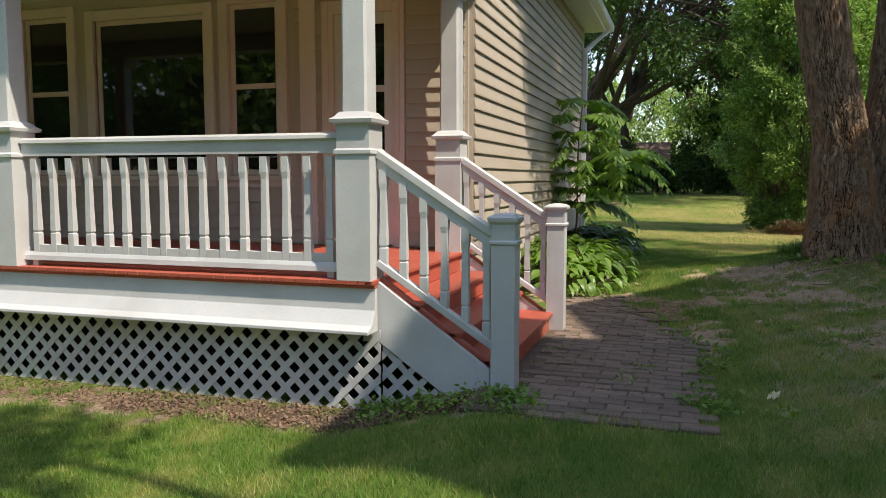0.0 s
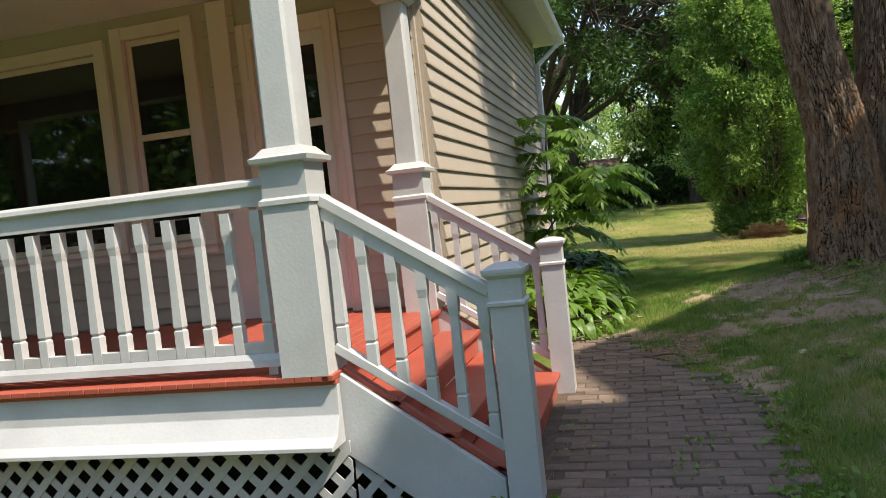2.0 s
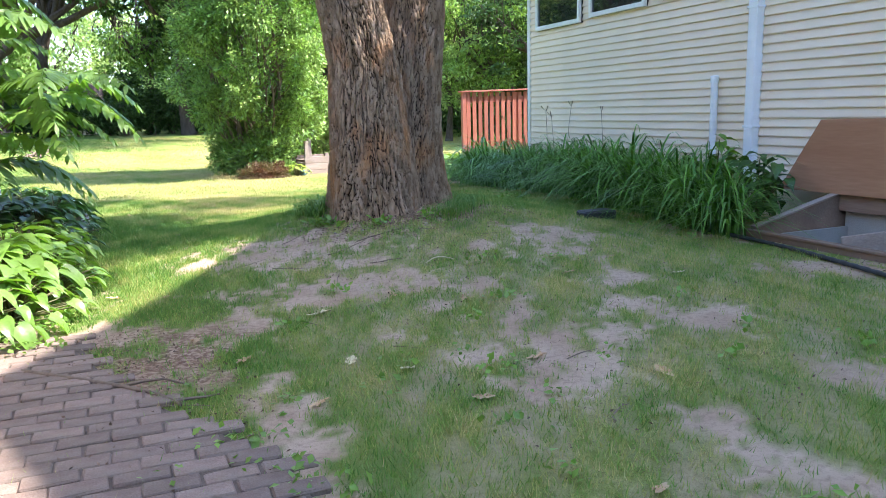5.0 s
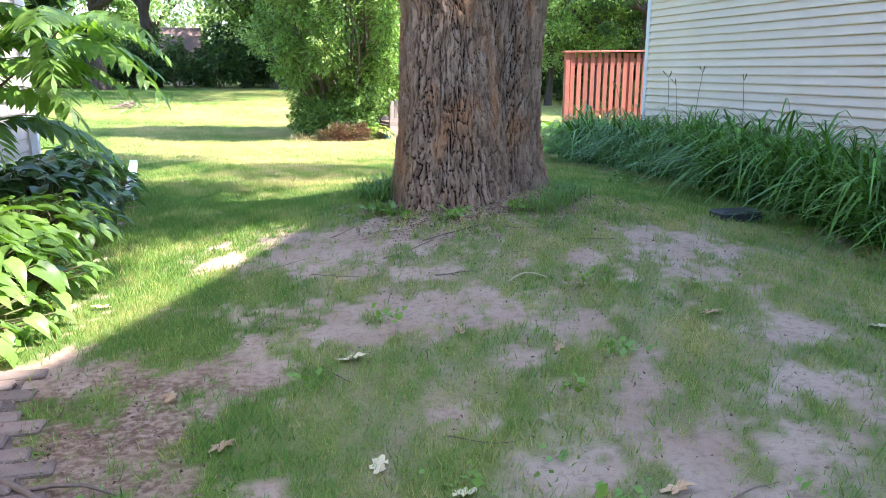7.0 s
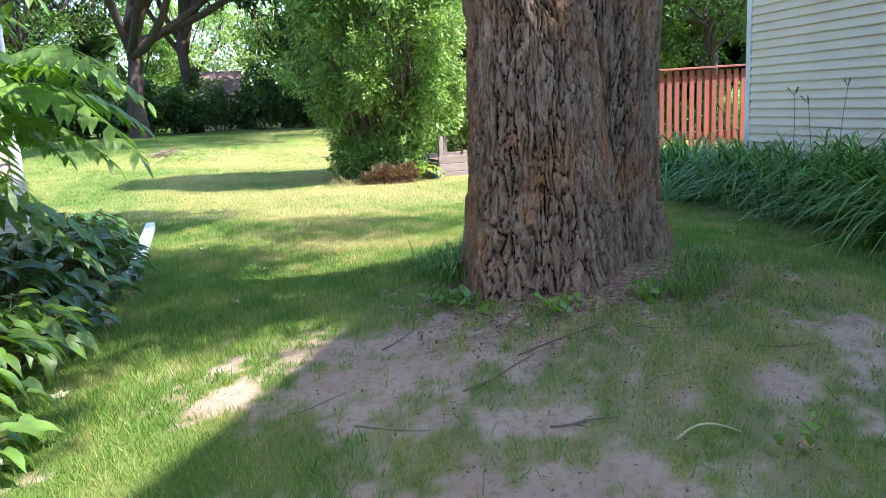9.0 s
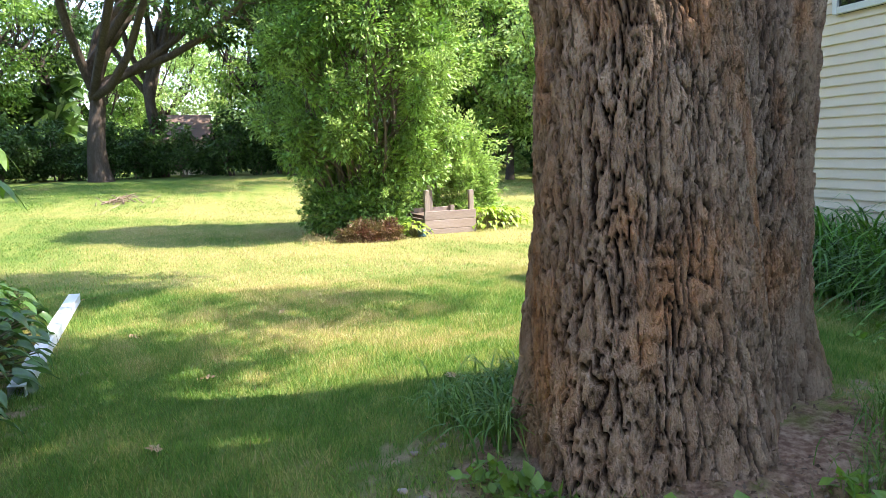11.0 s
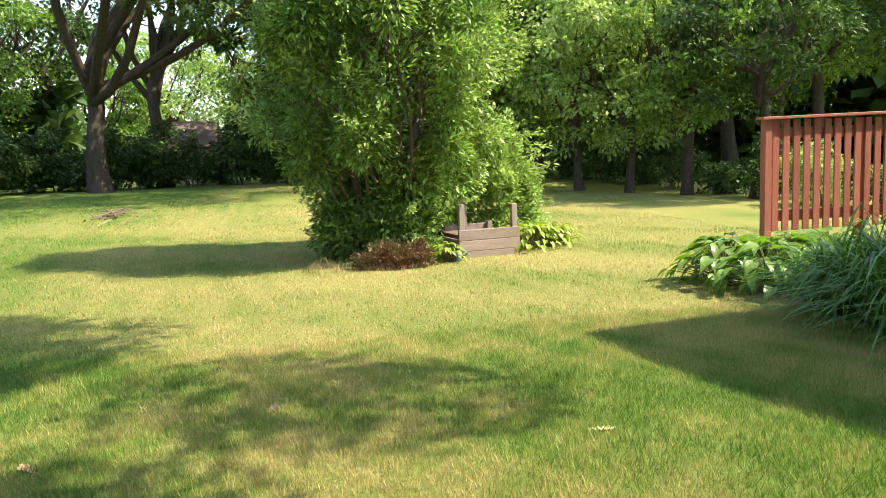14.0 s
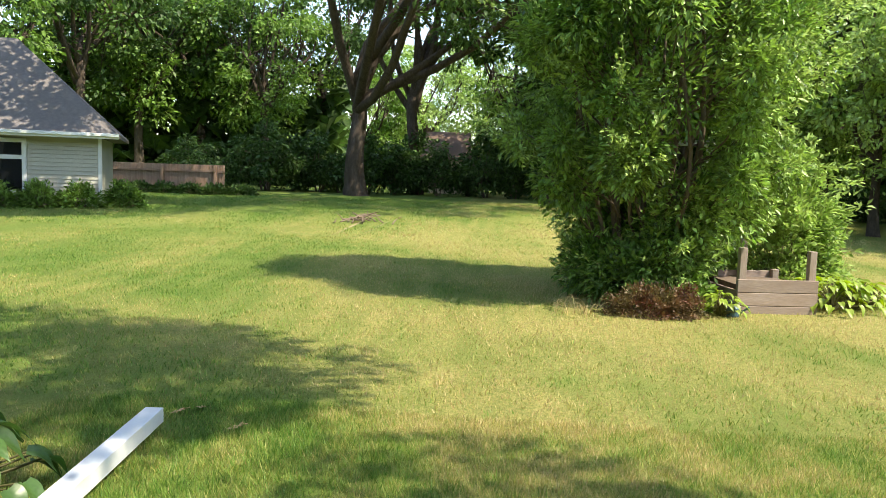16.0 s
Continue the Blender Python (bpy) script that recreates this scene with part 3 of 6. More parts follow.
# stairs
stairs = tagged(empty("porch_stairs", (-1.7, 6.4, 0)), "brick-red painted wooden porch stairs", "stairs")
RISE, RUN = DECK / 4, 0.31
for i in range(3):
    z = DECK - RISE * (i + 1)
    x0 = -2.2 + RUN * i
    part("tread", box(x0, 5.31, z - 0.035, x0 + RUN + 0.035, 7.55, z, 0.005), M_RED, stairs)
    part("riser", box(x0 + RUN - 0.02, 5.33, z - RISE - (0.04 if i == 2 else 0.0), x0 + RUN, 7.53, z - 0.035, 0.003), M_RED, stairs)
part("riser", box(-2.225, 5.33, DECK - RISE, -2.2, 7.53, DECK - 0.03, 0.003), M_RED, stairs)
for y0 in (5.26, 7.55):
    part("stringer", prism([(-2.3, 0.735), (-2.17, 0.735), (-1.32, 0.13), (-1.32, -0.05), (-1.6, -0.12), (-2.17, 0.28), (-2.3, 0.28)], "y", y0, y0 + 0.045, 0.003), M_WHITE, stairs, "white painted side board")
    part("stringer_cap", prism([(-2.17, 0.765), (-1.32, 0.165), (-1.32, 0.135), (-2.17, 0.735)], "y", y0 + 0.05, y0 + 0.1), M_RED, stairs)


def newel(x, y):
    h = 0.085
    p = tagged(empty("newel_post", (x, y, 0)), "white painted square newel post with a flat cap", "newel post", "stair newel posts")
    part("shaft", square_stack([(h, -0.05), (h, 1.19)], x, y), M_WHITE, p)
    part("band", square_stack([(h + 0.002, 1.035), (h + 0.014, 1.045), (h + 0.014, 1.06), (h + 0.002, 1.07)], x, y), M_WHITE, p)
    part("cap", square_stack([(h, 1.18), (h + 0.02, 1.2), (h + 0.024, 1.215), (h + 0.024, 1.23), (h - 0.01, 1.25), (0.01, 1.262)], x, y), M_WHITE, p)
    return p


newel(-1.215, 5.30)
newel(-1.215, 7.55)


def stair_rail(y):
    r = tagged(empty("stair_railing", (-1.75, y, 0.4)), "white painted sloping stair railing with square balusters", "railing", "stair railings")
    a, b = -2.19, -1.3
    z_at = lambda x, z0: z0 + (x - a) / (b - a) * -0.58
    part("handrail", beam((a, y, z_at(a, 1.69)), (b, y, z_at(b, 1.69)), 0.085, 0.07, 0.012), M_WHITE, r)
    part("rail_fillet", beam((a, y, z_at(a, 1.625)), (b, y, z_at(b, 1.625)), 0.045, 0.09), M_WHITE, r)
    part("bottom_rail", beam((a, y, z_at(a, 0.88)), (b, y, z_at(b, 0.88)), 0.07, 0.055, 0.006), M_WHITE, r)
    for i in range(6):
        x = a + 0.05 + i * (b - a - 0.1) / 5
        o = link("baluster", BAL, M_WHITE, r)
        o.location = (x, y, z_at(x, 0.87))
        o.scale = (1, 1, 0.92)
    return r


stair_rail(5.30)
stair_rail(7.55)

# downspout at the back corner, and the long extension lying on the lawn
spout = tagged(empty("downspout", (-2.1, 16.6, 0)), "white metal downspout at the house corner", "downspout")
part("pipe", box(-2.16, 16.42, 0.35, -2.06, 16.5, 4.2, 0.012), M_METAL, spout)
part("elbow", beam((-2.11, 16.46, 4.15), (-1.66, 16.7, 4.6), 0.1, 0.08, 0.012), M_METAL, spout)
part("foot", beam((-2.11, 16.46, 0.4), (-1.62, 15.9, 0.2), 0.1, 0.08, 0.012), M_METAL, spout)
ext = tagged(empty("downspout_extension", (-1.09, 17.05, 0.0)), "long white metal downspout extension lying on the lawn", "downspout")
bm = bmesh.new()
for dx0, dz0, dx1, dz1 in ((-0.055, 0, 0.055, 0.008), (-0.055, 0.082, 0.055, 0.09), (-0.055, 0.008, -0.047, 0.082), (0.047, 0.008, 0.055, 0.082)):
    box(dx0, -1.75, dz0, dx1, 1.75, dz1, 0, bm)
pipe = part("pipe", bm, M_METAL, ext)
pipe.matrix_basis = pose(-1.09, 17.05, 0.02, 0.6, 0, 5.2)


# ---- neighbouring house on the other side of the yard ----
NX, NY1, NY0 = 6.75, 17.15, 11.45         # plane of its wall, far corner, joint with the taller front part
LAP2 = 0.108
nb = tagged(empty("neighbour_house", (NX, 12, 0)), "beige sided house with a tall front part", "house")
nwall = part("wall", box(NX, -2, -0.2, NX + 0.25, NY1, 4.3, 0), M_SIDING2, nb)
back_wall = part("wall", box(NX + 0.25, NY1 - 0.25, -0.2, NX + 9, NY1, 4.3, 0), M_SIDING2, nb)
for y0, y1, z0 in ((NY0 + 0.06, NY1 - 0.06, 0.62), (-1.9, NY0 - 0.06, 0.56)):
    me = lap_mesh("plank", y1 - y0, LAP2, "y", -1)
    courses(nwall, me, M_SIDING2, (NX - 0.002, y0), z0, 4.15, LAP2)
part("foundation", box(NX + 0.02, -2, -0.3, NX + 0.3, NY1 - 0.02, 0.62, 0), M_CONC, nb, "grey concrete foundation")
part("corner_board", box(NX - 0.035, NY1 - 0.07, 0.6, NX + 0.06, NY1 + 0.03, 4.2), M_TRIM, nb)
part("corner_board", box(NX - 0.03, NY0 - 0.06, 0.6, NX + 0.02, NY0 + 0.06, 4.2), M_TRIM, nb)


def high_window(y0, y1, z0, z1):
    # Black backing paints in the darkness behind the pane.
    w = part("window", box(NX - 0.042, y0, z0, NX + 0.02, y1, z1, 0), M_SHADEBLACK, nb)
    f = 0.07
    for a in ((y0, z0, y0 + f, z1), (y1 - f, z0, y1, z1), (y0 + f, z0, y1 - f, z0 + f), (y0 + f, z1 - f, y1 - f, z1)):
        part("frame", box(NX - 0.09, a[0], a[1], NX - 0.042, a[2], a[3], 0.005), M_TRIM, w)
    part("pane", box(NX - 0.06, y0 + f, z0 + f, NX - 0.054, y1 - f, z1 - f, 0), M_GLASS, w)


high_window(15.32, 16.78, 2.86, 3.62)
high_window(13.6, 15.05, 2.9, 3.68)
high_window(11.8, 13.25, 2.93, 3.72)
part("roof", prism([(6.3, 4.12), (6.3, 4.22), (11.3, 6.4), (16.3, 4.22), (16.3, 4.12), (11.3, 6.28)], "y", NY0 - 0.1, NY1 + 0.45), M_ROOF, nb)
part("fascia", box(6.27, NY0, 3.98, 6.3, NY1 + 0.45, 4.2), M_TRIM, nb)
part("soffit", box(6.3, NY0, 4.0, NX + 0.2, NY1 + 0.45, 4.04, 0), M_TRIM, nb)
part("rake", box(6.3, NY1 + 0.41, 4.0, NX + 9, NY1 + 0.45, 4.2), M_TRIM, nb)
# the taller front part
part("wall", box(NX + 0.02, -2.0, 4.2, NX + 0.25, NY0, 7.6, 0), M_SIDING2, nb)
part("gable", prism([(-1.1, 7.5), (5.6, 12.0), (11.4, 7.5)], "x", NX + 0.02, NX + 0.25), M_SIDING2, nb)
part("roof", prism([(-1.5, 7.25), (-1.5, 7.4), (5.6, 12.1), (11.85, 7.55), (11.85, 7.4), (5.6, 11.95)], "x", 6.35, 15.5), M_ROOF, nb)
part("wall", box(NX + 0.25, NY0 - 0.2, -0.2, 15, NY0, 7.6, 0), M_SIDING2, nb)
part("wall", box(NX + 0.25, -2.0, -0.2, 15, -1.8, 7.6, 0), M_SIDING2, nb)
# Unseen block added above the roof to cast the shade by the stairs.
part("tower", box(6.45, 0.3, 7.3, 9.5, 3.45, 13.6), M_SIDING2, nb)
dsp = tagged(empty("downspout", (NX - 0.1, NY0, 0.4)), "white metal downspout on the beige wall", "downspout")
part("pipe", box(NX - 0.15, NY0 - 0.07, 0.42, NX - 0.03, NY0 + 0.07, 4.0, 0.012), M_METAL, dsp)
for z in (1.2, 2.6):
    part("strap", box(NX - 0.155, NY0 - 0.085, z, NX - 0.03, NY0 + 0.085, z + 0.03, 0.003), M_METAL, dsp)
vent = tagged(empty("vent_pipe", (NX - 0.1, 12.1, 0.3)), "grey plastic vent pipe standing against the wall", "pipe")
part("pipe", lathe([(0.045, 0.2), (0.045, 1.78)], 16, (NX - 0.1, 12.1)), M_METAL, vent, smooth=False)
part("cap", lathe([(0.052, 1.76), (0.052, 1.84), (0.04, 1.85)], 16, (NX - 0.1, 12.1)), M_METAL, vent)

# open cellar hatch
hatch = tagged(empty("cellar_hatch", (6.0, 9.0, 0.2)), "open plywood cellar hatch against the house wall", "cellar hatch")
HX, HY0, HY1 = 5.35, 7.3, 10.12
zb = 0.12
part("front_board", box(HX, HY0, 0.0, HX + 0.06, HY1, 0.21), M_PLYOLD, hatch, "rotting front board of the curb")
part("front_cap", box(HX - 0.015, HY0, 0.212, HX + 0.085, HY1 + 0.02, 0.237), M_PLYOLD, hatch)
part("side_board", prism([(HX + 0.09, 0.0), (NX - 0.04, 0.0), (NX - 0.04, 0.52), (NX - 0.14, 0.52), (HX + 0.09, 0.24)], "y", HY1 - 0.05, HY1), M_PLYOLD, hatch)
part("side_cap", beam((HX + 0.09, HY1 - 0.025, 0.252), (NX - 0.14, HY1 - 0.025, 0.532), 0.09, 0.02), M_GREYWOOD, hatch)
part("side_board", prism([(HX + 0.09, 0.0), (NX - 0.04, 0.0), (NX - 0.04, 0.52), (HX + 0.09, 0.24)], "y", HY0, HY0 + 0.05), M_PLYOLD, hatch)
for x0, y0, x1, y1 in ((HX + 0.1, HY0 + 0.07, HX + 0.14, HY1 - 0.08), (NX - 0.09, HY0 + 0.07, NX - 0.05, HY1 - 0.08), (HX + 0.14, HY1 - 0.12, NX - 0.09, HY1 - 0.08), (HX + 0.14, HY0 + 0.07, NX - 0.09, HY0 + 0.11)):
    part("shaft_wall", box(x0, y0, -0.6, x1, y1, 0.33 if x0 > 6 else 0.17, 0), M_CONC, hatch, "grey concrete shaft wall")
# The pit's depth of shade is painted as a black floor.
part("pit", box(HX + 0.14, HY0 + 0.11, -0.62, NX - 0.09, HY1 - 0.12, -0.58, 0), M_SHADEBLACK, hatch, "stair pit floor, painted black for its shade")
part("lid", prism([(HY1 + 0.72, 0.52), (HY1 + 0.2, 1.3), (HY0 - 0.1, 1.36), (HY0 - 0.1, 0.52)], "x", NX - 0.22, NX - 0.19, 0.003), M_PLY, hatch, "clear stained plywood lid standing open")
part("back_board", box(NX - 0.16, HY0, 0.34, NX - 0.10, HY1, 0.52), M_PLYOLD, hatch)
part("cross_plank", beam((HX + 0.1, 9.05, 0.21), (NX - 0.2, 8.35, 0.40), 0.035, 0.17), M_GREYWOOD, hatch)
for i in range(4):
    part("step_slat", box(HX + 0.3, 7.5 + i * 0.2, 0.1, NX - 0.2, 7.62 + i * 0.2, 0.14), M_GREYWOOD, hatch)

# red railing of a raised deck behind the neighbouring house
rr = tagged(empty("deck_railing", (8.0, 21, 0.5)), "red stained wooden deck railing of upright boards", "railing")
RY, RX0, RX1 = 21.0, 7.08, 10.2
x = RX0 + 0.1
while x < RX1:
    part("board", box(x, RY, 0.5, x + 0.095, RY + 0.025, 1.9, 0.004), M_REDWOOD, rr)
    x += 0.152
part("corner_post", box(RX0 - 0.02, RY - 0.02, -0.2, RX0 + 0.08, RY + 0.08, 1.9), M_REDWOOD, rr)
part("post", box(8.5, RY + 0.03, -0.2, 8.6, RY + 0.13, 1.9), M_REDWOOD, rr)
part("rail_cap", beam((RX0 - 0.08, RY + 0.02, 1.915), (RX1, RY + 0.02, 1.98), 0.16, 0.035), M_REDWOOD, rr)
part("rail", box(RX0 + 0.08, RY + 0.03, 1.66, RX1, RY + 0.07, 1.8), M_REDWOOD, rr)
part("rail", box(RX0 + 0.08, RY + 0.03, 0.62, RX1, RY + 0.07, 0.76), M_REDWOOD, rr)

# ---- the double trunk ----
def bark_material(name, c1, c2, c3):
    m = bpy.data.materials.new(name)
    m.use_nodes = True
    n, l = m.node_tree.nodes, m.node_tree.links
    b = n["Principled BSDF"]
    b.inputs["Roughness"].default_value = 0.9
    b.inputs["Specular IOR Level"].default_value = 0.2
    tc = n.new("ShaderNodeTexCoord")
    mp = n.new("ShaderNodeMapping")
    mp.inputs["Scale"].default_value = (1, 1, 0.42)
    l.new(tc.outputs["Object"], mp.inputs[0])
    outs = []
    for s, d in ((13, 6), (48, 5), (150, 3)):
        x = n.new("ShaderNodeTexNoise")
        x.inputs["Scale"].default_value, x.inputs["Detail"].default_value = s, d
        l.new(mp.outputs[0], x.inputs["Vector"])
        outs.append(x.outputs[0])
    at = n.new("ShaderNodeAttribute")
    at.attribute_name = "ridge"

    def mr(v, a, c):
        x = n.new("ShaderNodeMapRange")
        x.inputs[1].default_value, x.inputs[2].default_value = a, c
        l.new(v, x.inputs[0])
        return x.outputs[0]

    def mx(f, a, c):
        x = n.new("ShaderNodeMix")
        x.data_type = "RGBA"
        l.new(f, x.inputs[0])
        for sock, v in ((x.inputs[6], a), (x.inputs[7], c)):
            if isinstance(v, tuple):
                sock.default_value = (*v, 1)
            else:
                l.new(v, sock)
        return x.outputs[2]
    c = mx(mr(outs[0], 0.38, 0.62), c1, c2)
    pn = n.new("ShaderNodeTexNoise")
    pn.inputs["Scale"].default_value, pn.inputs["Detail"].default_value = 3.2, 5
    l.new(mp.outputs[0], pn.inputs["Vector"])
    c = mx(mr(pn.outputs[0], 0.54, 0.70), c, c3)
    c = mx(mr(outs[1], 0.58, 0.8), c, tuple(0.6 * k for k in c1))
    # Furrows go near black: dark bark plus shade put into the colour.
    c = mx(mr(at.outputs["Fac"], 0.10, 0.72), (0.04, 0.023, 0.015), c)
    l.new(c, b.inputs["Base Color"])
    add = n.new("ShaderNodeMath")
    add.operation = "ADD"
    l.new(outs[1], add.inputs[0])
    l.new(outs[2], add.inputs[1])
    bp = n.new("ShaderNodeBump")
    bp.inputs["Strength"].default_value, bp.inputs["Distance"].default_value = 1.0, 0.035
    l.new(add.outputs[0], bp.inputs["Height"])
    l.new(bp.outputs[0], b.inputs["Normal"])
    return m


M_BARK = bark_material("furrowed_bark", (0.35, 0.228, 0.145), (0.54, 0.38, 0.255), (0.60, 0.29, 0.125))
M_BARK2 = bark_material("grey_bark", (0.13, 0.10, 0.08), (0.19, 0.15, 0.12), (0.10, 0.075, 0.06))


def plates(u, z, seed):
    """Scaly bark: long plates parted by deep furrows. 1 on a plate, 0 in a furrow."""
    r = np.random.RandomState(seed)

    def waves(count, k, kz):
        f = 0
        for _ in range(count):
            f = f + np.sin(r.randint(*k) * u + r.normal(0, kz) * z + r.uniform(0, 6.28))
        return f / math.sqrt(count)

    def cells(across, tall, jitter):
        a = u / (2 * math.pi) * across + 0.26 * waves(6, (5, 26), 9.0) + 0.09 * waves(6, (30, 90), 30.0)
        b = z / tall + 0.34 * waves(6, (6, 30), 12.0) + 0.07 * waves(6, (40, 110), 25.0)
        ia, ib = np.floor(a).astype(int), np.floor(b).astype(int)
        table = r.uniform(0, 1, (across, 96, 3))
        d1, d2, tone = np.full(u.shape, 9.0), np.full(u.shape, 9.0), np.zeros(u.shape)
        for da in (-1, 0, 1):
            for db in (-1, 0, 1):
                ca, cb = ia + da, ib + db
                t = table[ca % across, cb % 96]
                d = np.hypot((ca + 0.5 + jitter * (t[..., 0] - 0.5) - a) * 1.0, (cb + 0.5 + jitter * (t[..., 1] - 0.5) - b) * 0.9)
                near = d < d1
                d2 = np.where(near, d1, np.minimum(d2, d))
                tone = np.where(near, t[..., 2], tone)
                d1 = np.where(near, d, d1)
        return d2 - d1, tone
    def joints(across, tall, width):
        """Distance in metres from the joint between plates, as 0 in it to 1 on the plate."""
        gap, tone = cells(across, tall, 1.0)
        gz, gu = np.gradient(gap)
        slope = np.hypot(gz / np.gradient(z, axis=0), gu / (0.42 * (u[0, 1] - u[0, 0])))
        return smooth01(gap / np.maximum(slope, 4.0) / width), tone
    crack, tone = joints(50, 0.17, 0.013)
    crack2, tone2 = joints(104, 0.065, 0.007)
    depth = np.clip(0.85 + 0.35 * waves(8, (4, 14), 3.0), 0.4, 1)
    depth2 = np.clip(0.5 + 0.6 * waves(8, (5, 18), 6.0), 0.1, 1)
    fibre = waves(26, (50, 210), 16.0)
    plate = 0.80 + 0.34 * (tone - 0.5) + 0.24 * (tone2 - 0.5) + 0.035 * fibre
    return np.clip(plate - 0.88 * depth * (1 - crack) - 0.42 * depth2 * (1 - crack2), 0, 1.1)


def trunk(name, axis, radius, z0, z1, material, parent, seg=470, rows=310, rough=0.05, seed=1, flare=0.0, lobes=5):
    """A bark-covered stem: axis(z) gives its centre, radius(z) its girth."""
    u = np.linspace(0, 2 * math.pi, seg, endpoint=False)
    zz = np.concatenate([np.linspace(z0, 3.3, rows - 70), np.linspace(3.32, z1, 70)])
    uu, z = np.meshgrid(u, zz)
    cx, cy = axis(z)
    rad = radius(z) * (1 + 0.04 * np.sin(2 * uu + seed) + 0.035 * np.sin(3 * uu + z * 0.7 + 2 * seed))
    fl = flare * np.exp(-np.maximum(z - z0, 0) / 0.42) * (0.55 + 0.45 * np.sin(lobes * uu + seed))
    p = plates(uu, z, seed)
    low = 0.5 + 0.5 * np.sin(uu * 7 + z * 2.2 + seed) * np.sin(z * 1.3 + uu * 2)
    rad = rad + fl + rough * (p - 0.5) + rough * 0.6 * (low - 0.5)
    v = np.stack([cx + rad * np.cos(uu), cy + rad * np.sin(uu), z], -1).reshape(-1, 3)
    i = np.arange((rows - 1) * seg).reshape(rows - 1, seg)
    j = np.roll(i, -1, 1)
    ob = soup(name, v, np.stack([i, j, j + seg, i + seg], -1).reshape(-1, 4), material, parent, smooth=True)
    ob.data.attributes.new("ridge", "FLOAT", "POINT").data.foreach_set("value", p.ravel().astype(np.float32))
    return ob


TX, TY = 2.35, 12.75
big_tree = tagged(empty("yard_tree", (TX, TY, 0.2)), "large double-trunked yard tree with deeply furrowed bark", "tree")
LEFT_STEM, RIGHT_STEM = (0.0, 0.8, 2.0, 3.3, 7.0), (0.0, 0.8, 1.6, 2.0, 3.3, 7.0)
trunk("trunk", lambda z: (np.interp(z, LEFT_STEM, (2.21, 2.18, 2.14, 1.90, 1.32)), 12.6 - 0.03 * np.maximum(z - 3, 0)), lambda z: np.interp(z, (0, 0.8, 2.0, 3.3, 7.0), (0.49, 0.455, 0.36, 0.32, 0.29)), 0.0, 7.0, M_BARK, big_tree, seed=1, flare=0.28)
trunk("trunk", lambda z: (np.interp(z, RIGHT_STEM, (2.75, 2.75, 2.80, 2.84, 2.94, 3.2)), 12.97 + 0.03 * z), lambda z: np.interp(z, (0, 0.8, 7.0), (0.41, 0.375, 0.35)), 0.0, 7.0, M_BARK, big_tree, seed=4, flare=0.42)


# ---- plants ----
M_LEAF = mat("shrub_leaf", (0.14, 0.25, 0.055), (0.26, 0.40, 0.10), rough=0.45, scale=0.5, fine=20, bump=0, var=0.45, trans=0.32, island=True, spec=0.25)
M_BUSH = mat("bush_leaf", (0.15, 0.29, 0.06), (0.34, 0.48, 0.13), rough=0.38, scale=1.0, fine=25, bump=0, var=0.55, trans=0.24, island=True, spec=0.35)
M_LEAFD = mat("woodland_leaf", (0.05, 0.105, 0.03), (0.12, 0.20, 0.055), rough=0.5, scale=0.25, fine=10, bump=0, var=0.5, trans=0.26, island=True, spec=0.25)
M_LEAFL = mat("light_leaf", (0.30, 0.43, 0.12), (0.47, 0.59, 0.22), rough=0.45, scale=0.4, fine=10, bump=0, var=0.4, trans=0.34, island=True, spec=0.25)
M_HOSTA = mat("broad_leaf", (0.15, 0.27, 0.045), (0.21, 0.34, 0.065), rough=0.4, scale=5, fine=40, bump=0.1, var=0.2, trans=0.35)
M_HOSTAD = mat("dark_broad_leaf", (0.065, 0.14, 0.033), (0.10, 0.185, 0.045), rough=0.35, scale=5, fine=40, bump=0.1, var=0.25, trans=0.3)
M_LILY = mat("strap_leaf", (0.075, 0.20, 0.034), (0.17, 0.33, 0.06), rough=0.42, scale=3, fine=30, bump=0, var=0.45, trans=0.28, island=True, spec=0.3)
M_BERB = mat("barberry_leaf", (0.17, 0.07, 0.045), (0.17, 0.16, 0.055), rough=0.5, scale=3, fine=20, bump=0, var=0.4, trans=0.25, island=True)


